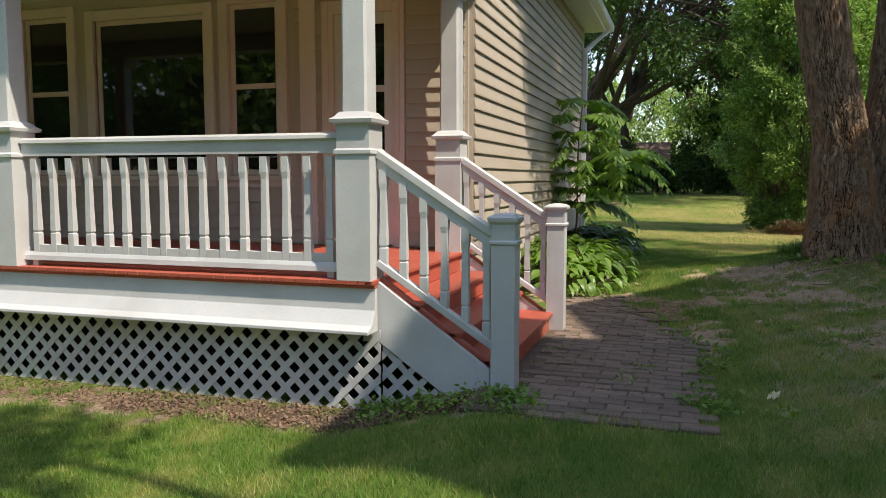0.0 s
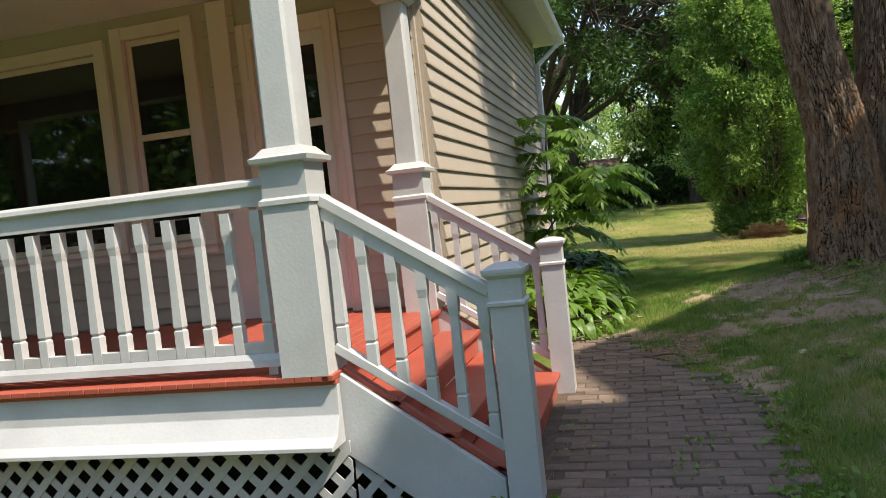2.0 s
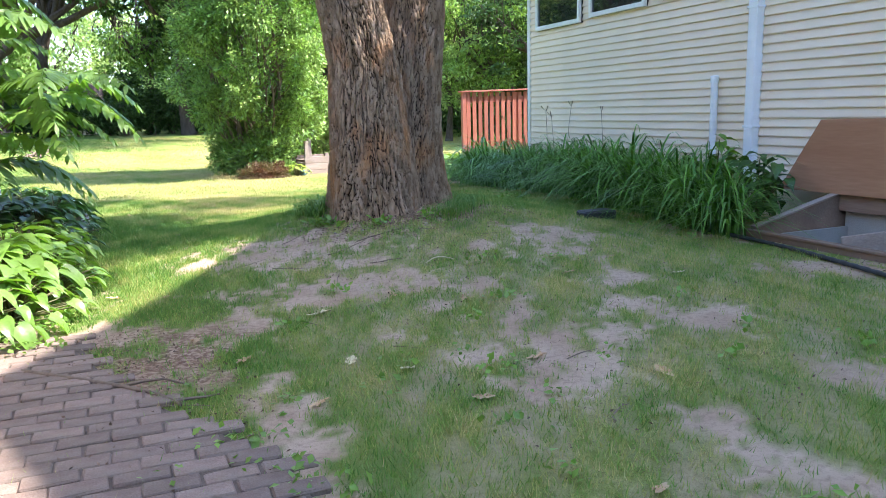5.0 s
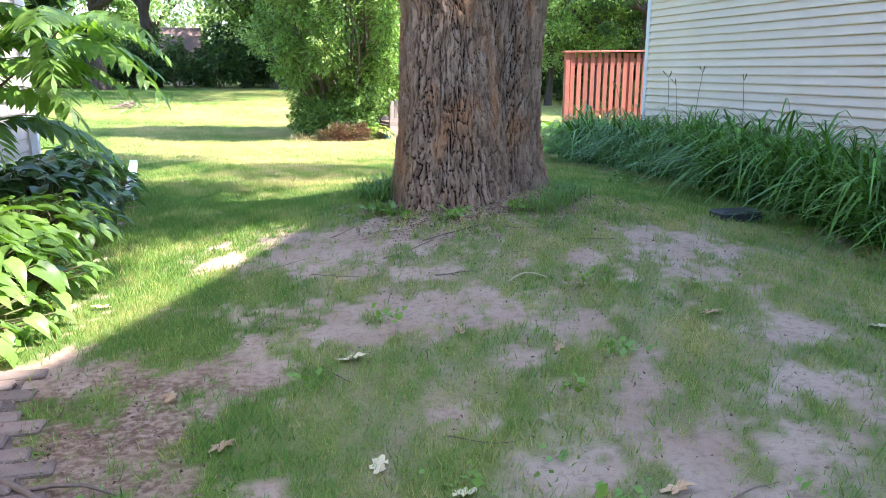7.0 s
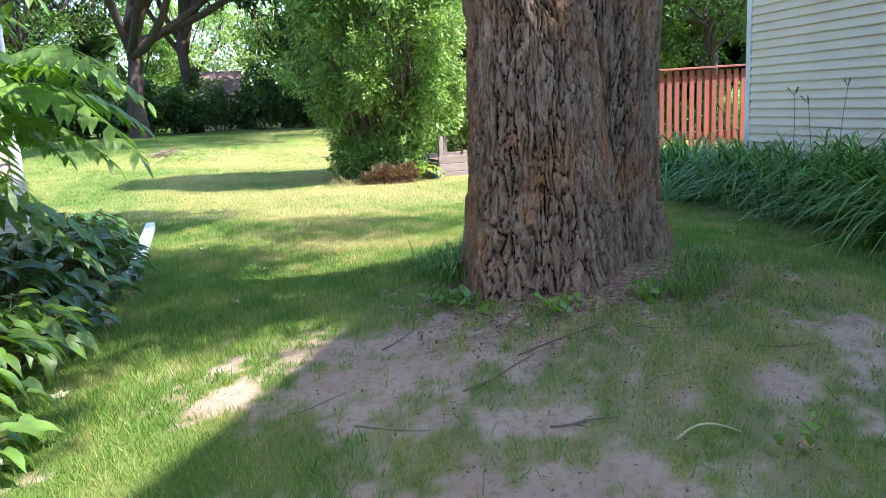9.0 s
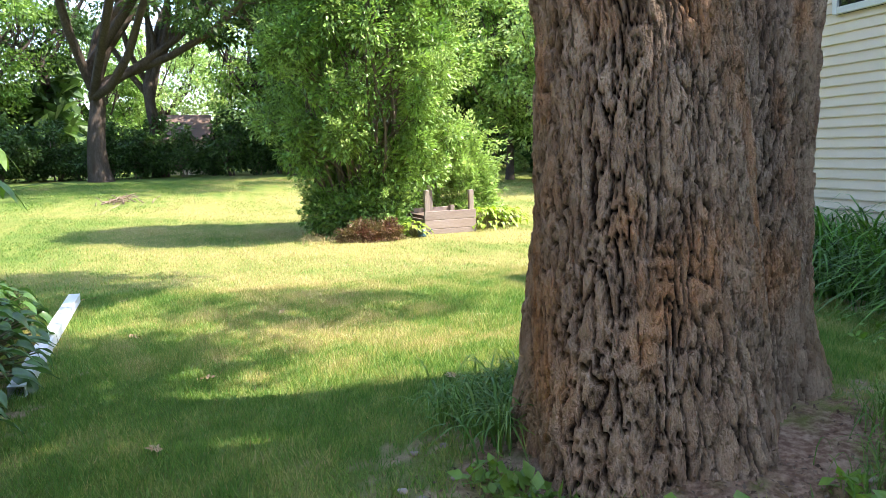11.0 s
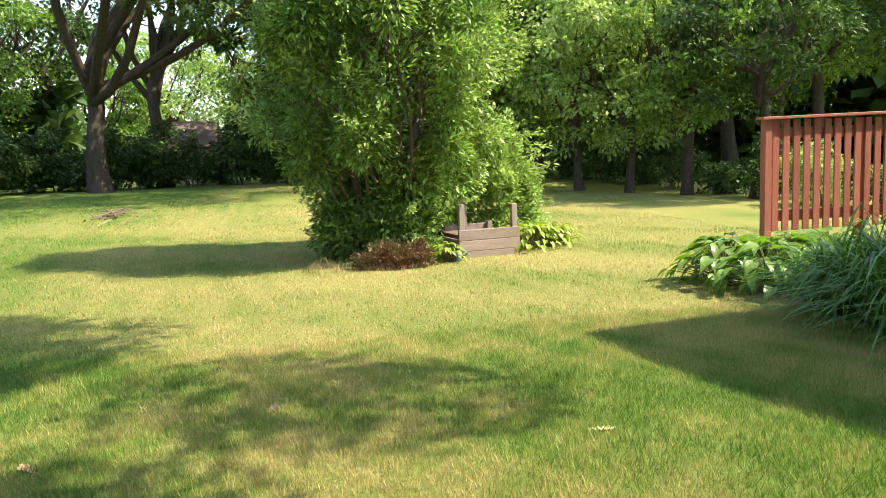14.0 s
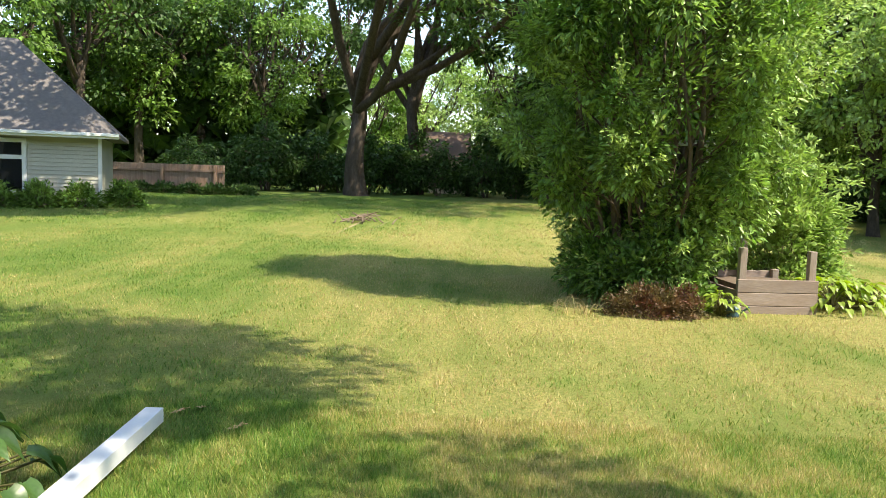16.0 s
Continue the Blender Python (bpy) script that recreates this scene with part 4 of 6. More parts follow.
def grass_material():
    """Blades from lush green to straw, by how dry the turf is, each with a tone of its own."""
    m = bpy.data.materials.new("grass_blade")
    m.use_nodes = True
    n, l = m.node_tree.nodes, m.node_tree.links
    b = n["Principled BSDF"]
    b.inputs["Roughness"].default_value = 0.5
    at = n.new("ShaderNodeAttribute")
    at.attribute_name = "dry"
    gi = n.new("ShaderNodeNewGeometry")
    tone = n.new("ShaderNodeValToRGB")
    for k, (pos, col) in enumerate(((0.0, (0.095, 0.215, 0.03)), (0.35, (0.20, 0.335, 0.055)), (0.62, (0.40, 0.41, 0.11)), (0.95, (0.60, 0.48, 0.22)))):
        e = tone.color_ramp.elements[0] if k == 0 else tone.color_ramp.elements.new(pos)
        e.position, e.color = pos, (*col, 1)
    tone.color_ramp.elements.remove(tone.color_ramp.elements[-1])
    add = n.new("ShaderNodeMath")
    add.operation = "MULTIPLY_ADD"
    add.inputs[1].default_value = 0.6
    l.new(gi.outputs["Random Per Island"], add.inputs[0])
    sub = n.new("ShaderNodeMath")
    sub.operation = "SUBTRACT"
    sub.inputs[1].default_value = 0.18
    l.new(at.outputs["Fac"], sub.inputs[0])
    l.new(sub.outputs[0], add.inputs[2])
    l.new(add.outputs[0], tone.inputs[0])
    l.new(tone.outputs[0], b.inputs["Base Color"])
    t = n.new("ShaderNodeBsdfTranslucent")
    l.new(tone.outputs[0], t.inputs[0])
    s = n.new("ShaderNodeMixShader")
    s.inputs[0].default_value = 0.38
    l.new(b.outputs[0], s.inputs[1])
    l.new(t.outputs[0], s.inputs[2])
    l.new(s.outputs[0], n["Material Output"].inputs[0])
    return m


M_GRASS = grass_material()
M_STRAW = mat("dry_grass", (0.36, 0.28, 0.13), rough=0.7, scale=2, fine=20, bump=0, var=0.3, trans=0.3, island=True)
M_HOSTAY = mat("yellow_green_leaf", (0.26, 0.37, 0.05), (0.36, 0.46, 0.075), rough=0.4, scale=5, fine=40, bump=0.1, var=0.2, trans=0.35)
M_STEM = mat("green_stem", (0.13, 0.12, 0.05), rough=0.6, scale=6, fine=30, bump=0.1, var=0.1)
M_TWIG = mat("dry_twig", (0.16, 0.11, 0.075), (0.24, 0.18, 0.13), rough=0.85, scale=12, fine=60, bump=0.3, var=0.2)
RNG = np.random.RandomState(7)


def unit(v):
    return v / np.maximum(np.linalg.norm(v, axis=-1, keepdims=True), 1e-6)


def leaf_soup(name, p, out, size, material, parent, aspect=0.42, droop=0.35, rng=RNG, fold=0.18):
    """Small folded leaves at points p that grow outwards along out."""
    n = len(p)
    a = unit(out + rng.normal(0, 0.55, (n, 3)) + np.array([0, 0, -droop]))
    up = unit(np.array([0, 0, 1.0]) + rng.normal(0, 0.45, (n, 3)))
    b = unit(np.cross(a, up))
    c = np.cross(b, a)
    s = (size * rng.uniform(0.65, 1.3, n))[:, None]
    v = np.stack([p, p + a * s * 0.45 + b * s * aspect * 0.5 + c * s * fold * 0.5, p + a * s, p + a * s * 0.45 - b * s * aspect * 0.5 + c * s * fold * 0.5], 1).reshape(-1, 3)
    i = np.arange(n)[:, None] * 4
    f = np.concatenate([i + [0, 1, 2], i + [0, 2, 3]], 0)
    return soup(name, v, f, material, parent)


def tube(points, radii, seg=7):
    """Vertices and quads of a tapered bent tube."""
    pts = np.asarray(points, float)
    d = unit(np.gradient(pts, axis=0))
    ref = np.array([0.3, 0.9, 0.2])
    e1 = unit(np.cross(d, ref))
    e2 = np.cross(d, e1)
    u = np.linspace(0, 2 * math.pi, seg, endpoint=False)
    r = np.asarray(radii, float)[:, None, None]
    v = pts[:, None] + r * (np.cos(u)[None, :, None] * e1[:, None] + np.sin(u)[None, :, None] * e2[:, None])
    i = np.arange((len(pts) - 1) * seg).reshape(-1, seg)
    j = np.roll(i, -1, 1)
    return v.reshape(-1, 3), np.stack([i, j, j + seg, i + seg], -1).reshape(-1, 4)


def join(tubes):
    vs, fs, o = [], [], 0
    for v, f in tubes:
        vs.append(v)
        fs.append(f + o)
        o += len(v)
    return np.concatenate(vs), np.concatenate(fs)


def bent(p, q, rng, sag=0.12, n=7):
    p, q = np.asarray(p, float), np.asarray(q, float)
    t = np.linspace(0, 1, n)[:, None]
    k = np.linalg.norm(q - p) * sag
    return p + (q - p) * t + np.sin(t * math.pi) * rng.normal(0, k, 3) + np.sin(t * 2 * math.pi) * rng.normal(0, k * 0.4, 3)


def tree(name, seed, tall, trunk_r, fork, spread, low, leaves, leaf, leaf_mat, bark, label, clumps=46, clump_r=1.3, flat=0.5, centre=(0, 0), stems=1, cat="tree"):
    """A tree at the origin: forked limbs, and a crown of leafy clumps with gaps between them."""
    rng = np.random.RandomState(seed)
    t = tagged(empty(name), label, cat)
    tubes = []
    tops = []
    for k in range(stems):
        a = rng.uniform(0, 6.28)
        off = np.array([math.cos(a), math.sin(a), 0]) * (trunk_r * 2.2 if stems > 1 else 0)
        top = off * 3 + np.array([rng.normal(0, 0.25), rng.normal(0, 0.25), fork])
        path = bent(off + [0, 0, -0.3], top, rng, 0.03, 12)
        r = trunk_r * (1 - 0.35 * np.linspace(0, 1, 12)) + trunk_r * 0.55 * np.exp(-np.linspace(0, 1, 12) * 9)
        tubes.append(tube(path, r, 12))
        tops.append(top)
    cen = []
    mid_z = (low + tall) / 2
    for k in range(clumps):
        for _ in range(20):
            d = unit(rng.normal(0, 1, 3))
            rr = rng.uniform(0.35, 1.0) ** 0.6
            c = np.array([centre[0] + d[0] * spread * rr, centre[1] + d[1] * spread * rr, mid_z + d[2] * (tall - low) / 2 * rr])
            if c[2] > low:
                break
        cen.append(c)
    cen = np.array(cen)
    limbs = []
    high = cen[cen[:, 2] > mid_z]
    for c in high[:: max(1, len(high) // 8)]:
        top = tops[rng.randint(len(tops))]
        start = top * [1, 1, rng.uniform(0.7, 1.0)]
        start[:2] = top[:2] * start[2] / top[2]
        limbs.append((start, c))
        n = 8
        tubes.append(tube(bent(start, c, rng, 0.08, n), trunk_r * np.linspace(0.5, 0.10, n), 6))
    for c in cen[:: 1 if stems == 1 else 3]:
        k = min(range(len(limbs)), key=lambda i: np.linalg.norm(limbs[i][1] - c))
        s = limbs[k][0] + (limbs[k][1] - limbs[k][0]) * rng.uniform(0.45, 0.8)
        tubes.append(tube(bent(s, c, rng, 0.1, 5), trunk_r * np.linspace(0.14, 0.03, 5), 4))
    v, f = join(tubes)
    ob = soup("trunk", v, f, bark, t, smooth=True)
    ob.data.attributes.new("ridge", "FLOAT", "POINT").data.foreach_set("value", np.full(len(v), 0.5, dtype=np.float32))
    idx = rng.randint(0, len(cen), leaves)
    d = unit(rng.normal(0, 1, (leaves, 3)))
    r = clump_r * rng.uniform(0.6, 1.35, len(cen))[idx] * rng.uniform(0.25, 1.0, leaves) ** 0.5
    p = cen[idx] + d * r[:, None] * np.array([1, 1, flat]) - np.array([0, 0, 0.22]) * (r ** 2)[:, None] / clump_r
    keep = p[:, 2] > low * 0.6
    leaf_soup("crown", p[keep], d[keep], leaf, leaf_mat, t, rng=rng, aspect=0.55)
    return t


def at_pose(x, y, turn=0, scale=1.0, dz=0.0):
    return pose(x, y, g(x, y) + dz, 0, 0, turn) @ Matrix.Diagonal((scale, scale, scale, 1))


def place(ob, x, y, turn=0, scale=1.0):
    ob.matrix_basis = at_pose(x, y, turn, scale)
    return ob


def plant_copy(ob, x, y, turn, scale, mirror=False):
    c = copy_thing(ob, Matrix())
    c.matrix_basis = at_pose(x, y, turn, scale)
    return c


# crown of the double-trunked tree, high over the yard
rng = np.random.RandomState(31)
tubes, cen = [], []
for k in range(64):
    a, r = rng.uniform(0, 6.28), 6.0 * rng.uniform(0.05, 1) ** 0.55
    cen.append((3.2 + r * math.cos(a), 13.4 + r * math.sin(a), 11.5 + rng.uniform(-3.2, 4.5) * (1 - (r / 7.5) ** 2)))
cen = np.array(cen)
for k, c in enumerate(cen):
    s = np.array((1.55, 12.4, 6.7)) if k % 2 else np.array((3.08, 13.05, 6.7))
    if k < 14:
        tubes.append(tube(bent(s, c, rng, 0.06, 8), np.linspace(0.17, 0.03, 8), 8))
    else:
        j = min(range(14), key=lambda i: np.linalg.norm(cen[i] - c))
        tubes.append(tube(bent(s + (cen[j] - s) * 0.6, c, rng, 0.08, 6), np.linspace(0.05, 0.012, 6), 5))
v, f = join(tubes)
limbs = soup("limbs", v, f, M_BARK2, big_tree, smooth=True)
idx = rng.randint(0, len(cen), 42000)
d = unit(rng.normal(0, 1, (42000, 3)))
p = cen[idx] + d * (1.15 * rng.uniform(0.2, 1, 42000) ** 0.5)[:, None] * [1, 1, 0.7]
leaf_soup("crown", p, d, 0.16, M_LEAFD, big_tree, aspect=0.6, rng=rng)

# tall leafy shrub in the garden bed
def tall_shrub():
    rng = np.random.RandomState(5)
    t = tagged(empty("tall_shrub", (3.0, 26.2, 0)), "tall dense green shrub standing in the garden bed", "shrub")
    cx, cy = 3.0, 26.2
    cen, tubes = [], []
    for k in range(240):
        z = rng.uniform(0.2, 8.2)
        wide = 0.95 + 1.2 * smooth01(z / 2.4) - 0.9 * smooth01((z - 5.0) / 4.0)
        a = rng.uniform(0, 6.28)
        r = wide * rng.uniform(0.35, 1) ** 0.6
        cen.append((cx + r * math.cos(a) + 0.05 * z, cy + r * math.sin(a), z))
    cen = np.array(cen)
    for k in range(11):
        a = k * 0.57
        tip = np.array((cx + 1.5 * math.cos(a), cy + 1.5 * math.sin(a), rng.uniform(5, 8)))
        tubes.append(tube(bent((cx + 0.35 * math.cos(a), cy + 0.35 * math.sin(a), -0.3), tip, rng, 0.05, 10), np.linspace(0.045, 0.012, 10), 6))
    for c in cen:
        s = np.array((cx + (c[0] - cx) * 0.35, cy + (c[1] - cy) * 0.35, max(0.1, c[2] - 0.9)))
        tubes.append(tube(bent(s, c, rng, 0.08, 4), np.linspace(0.02, 0.006, 4), 4))
    v, f = join(tubes)
    soup("stem", v, f, M_TWIG, t)
    n = 128000
    idx = rng.randint(0, len(cen), n)
    d = unit(rng.normal(0, 1, (n, 3)))
    rad = rng.uniform(0.28, 0.62, len(cen))[idx] * rng.uniform(0.1, 1, n) ** 0.45
    # spiky shoots push out of some clumps
    p = cen[idx] + d * rad[:, None] * [1, 1, 1.15]
    leaf_soup("foliage", p[p[:, 2] > -0.05], d[p[:, 2] > -0.05], 0.118, M_BUSH, t, aspect=0.42, droop=0.15, rng=rng)
    sh = 380
    vs = []
    for k in range(sh):
        c = cen[rng.randint(len(cen))]
        o = unit(np.array((c[0] - cx, c[1] - cy, 0.5)) + rng.normal(0, 0.3, 3))
        m = 26
        s = np.linspace(0.35, 0.95, m)[:, None]
        vs.append((c + o * s + rng.normal(0, 0.03, (m, 3)), np.repeat(o[None], m, 0)))
    leaf_soup("shoot_foliage", np.concatenate([a for a, _ in vs]), np.concatenate([b for _, b in vs]) * 0.8, 0.085, M_LEAFL, t, aspect=0.38, droop=0.0, rng=rng)
    return t


tall_shrub()


# ---- woodland round the yard ----
woods = [
    tree("woodland_tree", 101, 15, 0.32, 6.5, 4.6, 3.6, 7800, 0.32, M_LEAF, M_BARK2, "dark green woodland tree at the edge of the lawn", clumps=52),
    tree("woodland_tree", 102, 17, 0.36, 8.0, 5.2, 5.0, 7500, 0.38, M_LEAFD, M_BARK2, "tall dark green woodland tree", clumps=48, clump_r=1.35),
    tree("woodland_tree", 103, 12, 0.22, 4.0, 4.0, 1.6, 8200, 0.29, M_LEAF, M_BARK2, "sunlit mid-green woodland tree with low branches", clumps=60, clump_r=1.0),
    tree("woodland_tree", 104, 13, 0.25, 5.0, 4.8, 2.4, 7800, 0.31, M_LEAFL, M_BARK2, "light green woodland tree", clumps=54, clump_r=1.2),
]
under = [
    tree("undergrowth_shrub", 111, 3.6, 0.06, 1.0, 1.9, 0.1, 3000, 0.26, M_LEAFD, M_TWIG, "dark dense undergrowth shrub at the lawn's edge", clumps=26, clump_r=0.75, stems=4, cat="shrub"),
    tree("undergrowth_shrub", 112, 2.6, 0.05, 0.8, 2.1, 0.05, 3000, 0.26, M_LEAFD, M_TWIG, "low dark undergrowth shrub at the lawn's edge", clumps=26, clump_r=0.7, stems=4, cat="shrub"),
    tree("undergrowth_shrub", 113, 3.0, 0.05, 0.8, 1.7, 0.1, 3000, 0.22, M_LEAFL, M_TWIG, "light green undergrowth shrub at the lawn's edge", clumps=24, clump_r=0.65, stems=4, cat="shrub"),
]
rng = np.random.RandomState(77)


def polar(bearing, dist, origin=(0.9, 12.5)):
    return origin[0] + dist * math.sin(radians(bearing)), origin[1] + dist * math.cos(radians(bearing))


first = set()


def plant(kind, x, y, scale, seq):
    turn = rng.uniform(0, 360)
    if id(kind) not in first:
        first.add(id(kind))
        place(kind, x, y, turn, scale)
    else:
        plant_copy(kind, x, y, turn, scale)


# (bearing from the lawn, distance, kind, scale)
# Bearings 3.5, 7.5 and 11 are added, hidden casters that shade the hedge.
TREES = [(-34, 50, 0, 1.0), (-29, 54, 1, 1.0), (-25, 58, 0, 1.1), (-21, 60, 1, 1.0), (-17, 57, 0, 1.0), (-13.5, 62, 1, 1.05), (1.0, 56, 0, 1.0), (4.5, 52, 1, 0.95), (8, 55, 0, 1.1),
         (12, 50, 1, 1.0), (15, 47, 0, 1.05), (18.5, 45, 1, 1.0), (20.5, 32, 2, 0.8), (23.5, 30, 3, 0.68), (27, 28.5, 3, 0.62), (31, 27.5, 0, 0.56), (35.5, 26, 1, 0.5), (3.5, 42, 1, 1.0), (7.5, 41, 0, 0.95), (11, 43, 1, 1.0), (23, 43, 0, 1.0), (27, 40, 1, 1.0), (30, 41, 0, 1.0), (34, 40, 1, 1.0), (39, 37, 0, 0.95),
         (45, 33, 1, 0.95), (31, 46, 1, 1.1), (37, 44, 0, 1.1), (44, 40, 1, 1.1), (20, 55, 1, 1.1), (13, 62, 0, 1.1), (6, 66, 1, 1.1),
         (-2, 84, 3, 1.25), (-5.5, 78, 3, 1.15), (-8, 86, 3, 1.1), (-10, 74, 2, 1.2), (-19, 70, 0, 1.2), (-26, 70, 1, 1.2), (-38, 62, 0, 1.2), (-44, 50, 1, 1.1), (-52, 45, 0, 1.1), (-60, 42, 1, 1.0)]
for b, dist, k, s in TREES:
    plant(woods[k], *polar(b, dist), s, None)
for b, dist, k, s in [(118, 34, 0, 1.0), (150, 32, 1, 1.0), (178, 32, 1, 1.0), (196, 33, 0, 1.0), (214, 34, 1, 1.0), (232, 36, 0, 1.0), (252, 34, 1, 1.0), (275, 32, 0, 1.0)]:
    plant(woods[k], *polar(b, dist), s, None)
# Unseen trees, added so the porch windows reflect dark foliage.
for x, y in ((-15, -6), (-19, -11), (-11, -13), (-24, -5)):
    plant(woods[2], x, y, 1.25, None)
b = -22.0
k = 0
while b < 66:
    edge = np.interp(b, [-30, -4, 3, 15, 22, 30, 36, 45, 66], [45, 45, 44, 42, 37, 29, 23.5, 21, 24])
    plant(under[(0, 1, 0, 2 if b > 5 else 0, 1, 0, 1)[k % 7]], *polar(b, edge + rng.uniform(0.5, 2.5)), rng.uniform(0.7, 1.1) * (1.0 if b < 10 else 0.62), None)
    b += 75 / edge * 1.05
    k += 1
# thick woods behind all that
n = 80000
ang = np.radians(rng.uniform(-180, 180, n))
dist = rng.uniform(58, 66, n) * np.interp(np.degrees(ang), [-180, -70, -12, -9, 2, 5, 20, 45, 80, 180], [0.8, 1.0, 1.02, 1.4, 1.4, 1.1, 0.95, 0.85, 0.85, 0.8])
zz = 13 * rng.uniform(0, 1, n) ** 1.5 * (0.75 + 0.3 * np.sin(ang * 19) * np.sin(ang * 7.3 + 1)) * np.where((ang > -0.2) & (ang < 0.0), 0.55, 1.0)
p = np.stack([0.9 + dist * np.sin(ang), 12.5 + dist * np.cos(ang), zz], -1)
far = leaf_soup("far_woods", p, rng.normal(0, 1, (n, 3)), 1.5, M_LEAFD, None, aspect=0.75, rng=rng)
tagged(far, "dark mass of distant woods", "woods", kind="stuff")

# the two big trees at the end of the lawn
oak = tree("oak_tree", 121, 21, 0.5, 6.2, 11.0, 7.0, 36000, 0.28, M_LEAFD, M_BARK2, "very large old tree with a bare forked trunk", clumps=170, clump_r=1.5, centre=(4.5, -9.0))
place(oak, *polar(-10.4, 42), 20)
oak2 = tree("slender_tree", 122, 19, 0.42, 6.2, 5.0, 8.0, 11000, 0.28, M_LEAFD, M_BARK2, "tall dark tree with a forked trunk behind the lawn", clumps=50, clump_r=1.4)
place(oak2, *polar(-6.3, 48), 70)
# Trunk out of view; added so the crown shades the cottage wall.
side_tree = tree("yard_tree", 123, 17, 0.45, 7.5, 6.5, 8.5, 20000, 0.28, M_LEAFD, M_BARK2, "large yard tree placed beside the cottage to shade it", clumps=90, clump_r=1.4, centre=(4.5, 4.5))
place(side_tree, -14.0, 32.5, 0)
# Never in view: added and sized so its crown throws one lawn shadow.
front_tree = tree("yard_tree", 124, 13.2, 0.26, 7.0, 1.1, 9.6, 1300, 0.2, M_LEAFD, M_BARK2, "unseen tall thin-crowned tree placed to shade the front lawn", clumps=9, clump_r=0.7)
place(front_tree, 2.6, -0.1, 0)


# ---- plants along the walls ----
def blade_mesh(name, length, width, cup, droop, material, rows=6, point=2.2, base=0.3, cols=4):
    """A broad leaf along +y: a curved, cupped, pointed blade."""
    v, f = [], []
    for i in range(rows + 1):
        t = i / rows
        w = width * 0.5 * max(0.02, (math.sin(math.pi * min(1, (t * 0.86 + 0.14)) ** 0.8)) ** 0.75 * (1 - t ** point * 0.9))
        for j in range(cols + 1):
            s = j / cols * 2 - 1
            v.append((s * w, length * t * (1 - 0.15 * droop * t), cup * w * abs(s) - droop * length * t * t + 0.006 * math.sin(9 * t + 4 * s)))
    for i in range(rows):
        for j in range(cols):
            a = i * (cols + 1) + j
            f.append((a, a + 1, a + cols + 2, a + cols + 1))
    me = bpy.data.meshes.new(name)
    me.from_pydata(v, [], f)
    me.polygons.foreach_set("use_smooth", [True] * len(f))
    me.materials.append(material)
    return me


LEAVES = {}


def hosta(x, y, size, count, material, label, group, seed, tilt=(10, 62)):
    """A mound of broad leaves on stalks."""
    rng = random.Random(seed)
    z = g(x, y)
    t = tagged(empty("hosta", (x, y, z)), label, "hosta", group)
    key = (material.name,)
    if key not in LEAVES:
        LEAVES[key] = [blade_mesh("leaf", 0.26, 0.17, 0.35, d, material) for d in (0.25, 0.42, 0.6)]
    stalks = []
    for i in range(count):
        a = rng.uniform(0, 6.283)
        ring = (i + 0.5) / count
        el = radians(tilt[1] + (tilt[0] - tilt[1]) * ring + rng.uniform(-8, 8))
        ln = size * (0.30 + 0.70 * ring * rng.uniform(0.8, 1.1))
        h = size * 0.88 * (1 - 0.86 * ring ** 1.7) * rng.uniform(0.85, 1.05) + 0.05
        tip = Vector((x + math.cos(a) * ln * math.cos(el) * 1.15, y + math.sin(a) * ln * math.cos(el) * 1.15, z + h))
        ob = link("leaf", LEAVES[key][rng.randrange(3)], material, t)
        s = size / 0.55 * rng.uniform(0.62, 1.05)
        ob.matrix_basis = Matrix.Translation(tip) @ Euler((radians(8 - 34 * ring + rng.uniform(-12, 12)), radians(rng.uniform(-18, 18)), a - math.pi / 2 + rng.uniform(-0.3, 0.3))).to_matrix().to_4x4() @ Matrix.Diagonal((s, s, s, 1))
        stalks.append(tube([(x, y, z - 0.02), (x + (tip.x - x) * 0.45, y + (tip.y - y) * 0.45, z + h * 0.7), tuple(tip)], (0.008, 0.007, 0.005), 4))
    v, f = join(stalks)
    soup("stalk", v, f, M_STEM, t)["kind"] = "stuff"
    return t


BED = [(-1.28, 10.5, 0.4), (-1.12, 11.25, 0.4), (-1.62, 10.15, 0.55), (-1.95, 10.75, 0.6), (-1.42, 10.95, 0.58), (-1.9, 11.5, 0.62), (-1.4, 11.65, 0.55), (-1.85, 12.2, 0.6), (-1.35, 12.35, 0.5), (-1.25, 12.95, 0.45)]
for k, (x, y, s) in enumerate(BED):
    hosta(x, y, s, 78, M_HOSTA, "bright green broad-leaved plants along the house wall", "plants along the house", 300 + k)
BED2 = [(-1.8, 13.0, 0.5), (-1.45, 13.6, 0.55), (-1.85, 13.9, 0.6), (-1.3, 14.3, 0.5), (-1.75, 14.7, 0.6), (-1.35, 15.0, 0.55), (-1.8, 15.5, 0.55), (-1.4, 15.8, 0.5), (-1.8, 16.2, 0.5), (-1.5, 16.6, 0.45), (-1.8, 17.0, 0.5), (-1.7, 17.5, 0.45)]
for k, (x, y, s) in enumerate(BED2):
    hosta(x, y, s, 62, M_HOSTAD, "dark green broad-leaved plants along the house wall", "plants along the house", 330 + k)
for k, (x, y, s) in enumerate([(6.35, 20.75, 0.62), (6.8, 20.3, 0.62), (6.75, 21.1, 0.55), (6.4, 20.0, 0.6), (7.2, 20.5, 0.6), (7.5, 20.3, 0.6)]):
    hosta(x, y, s, 70, M_HOSTA, "large light green hosta beside the red railing", "hostas by the railing", 360 + k)
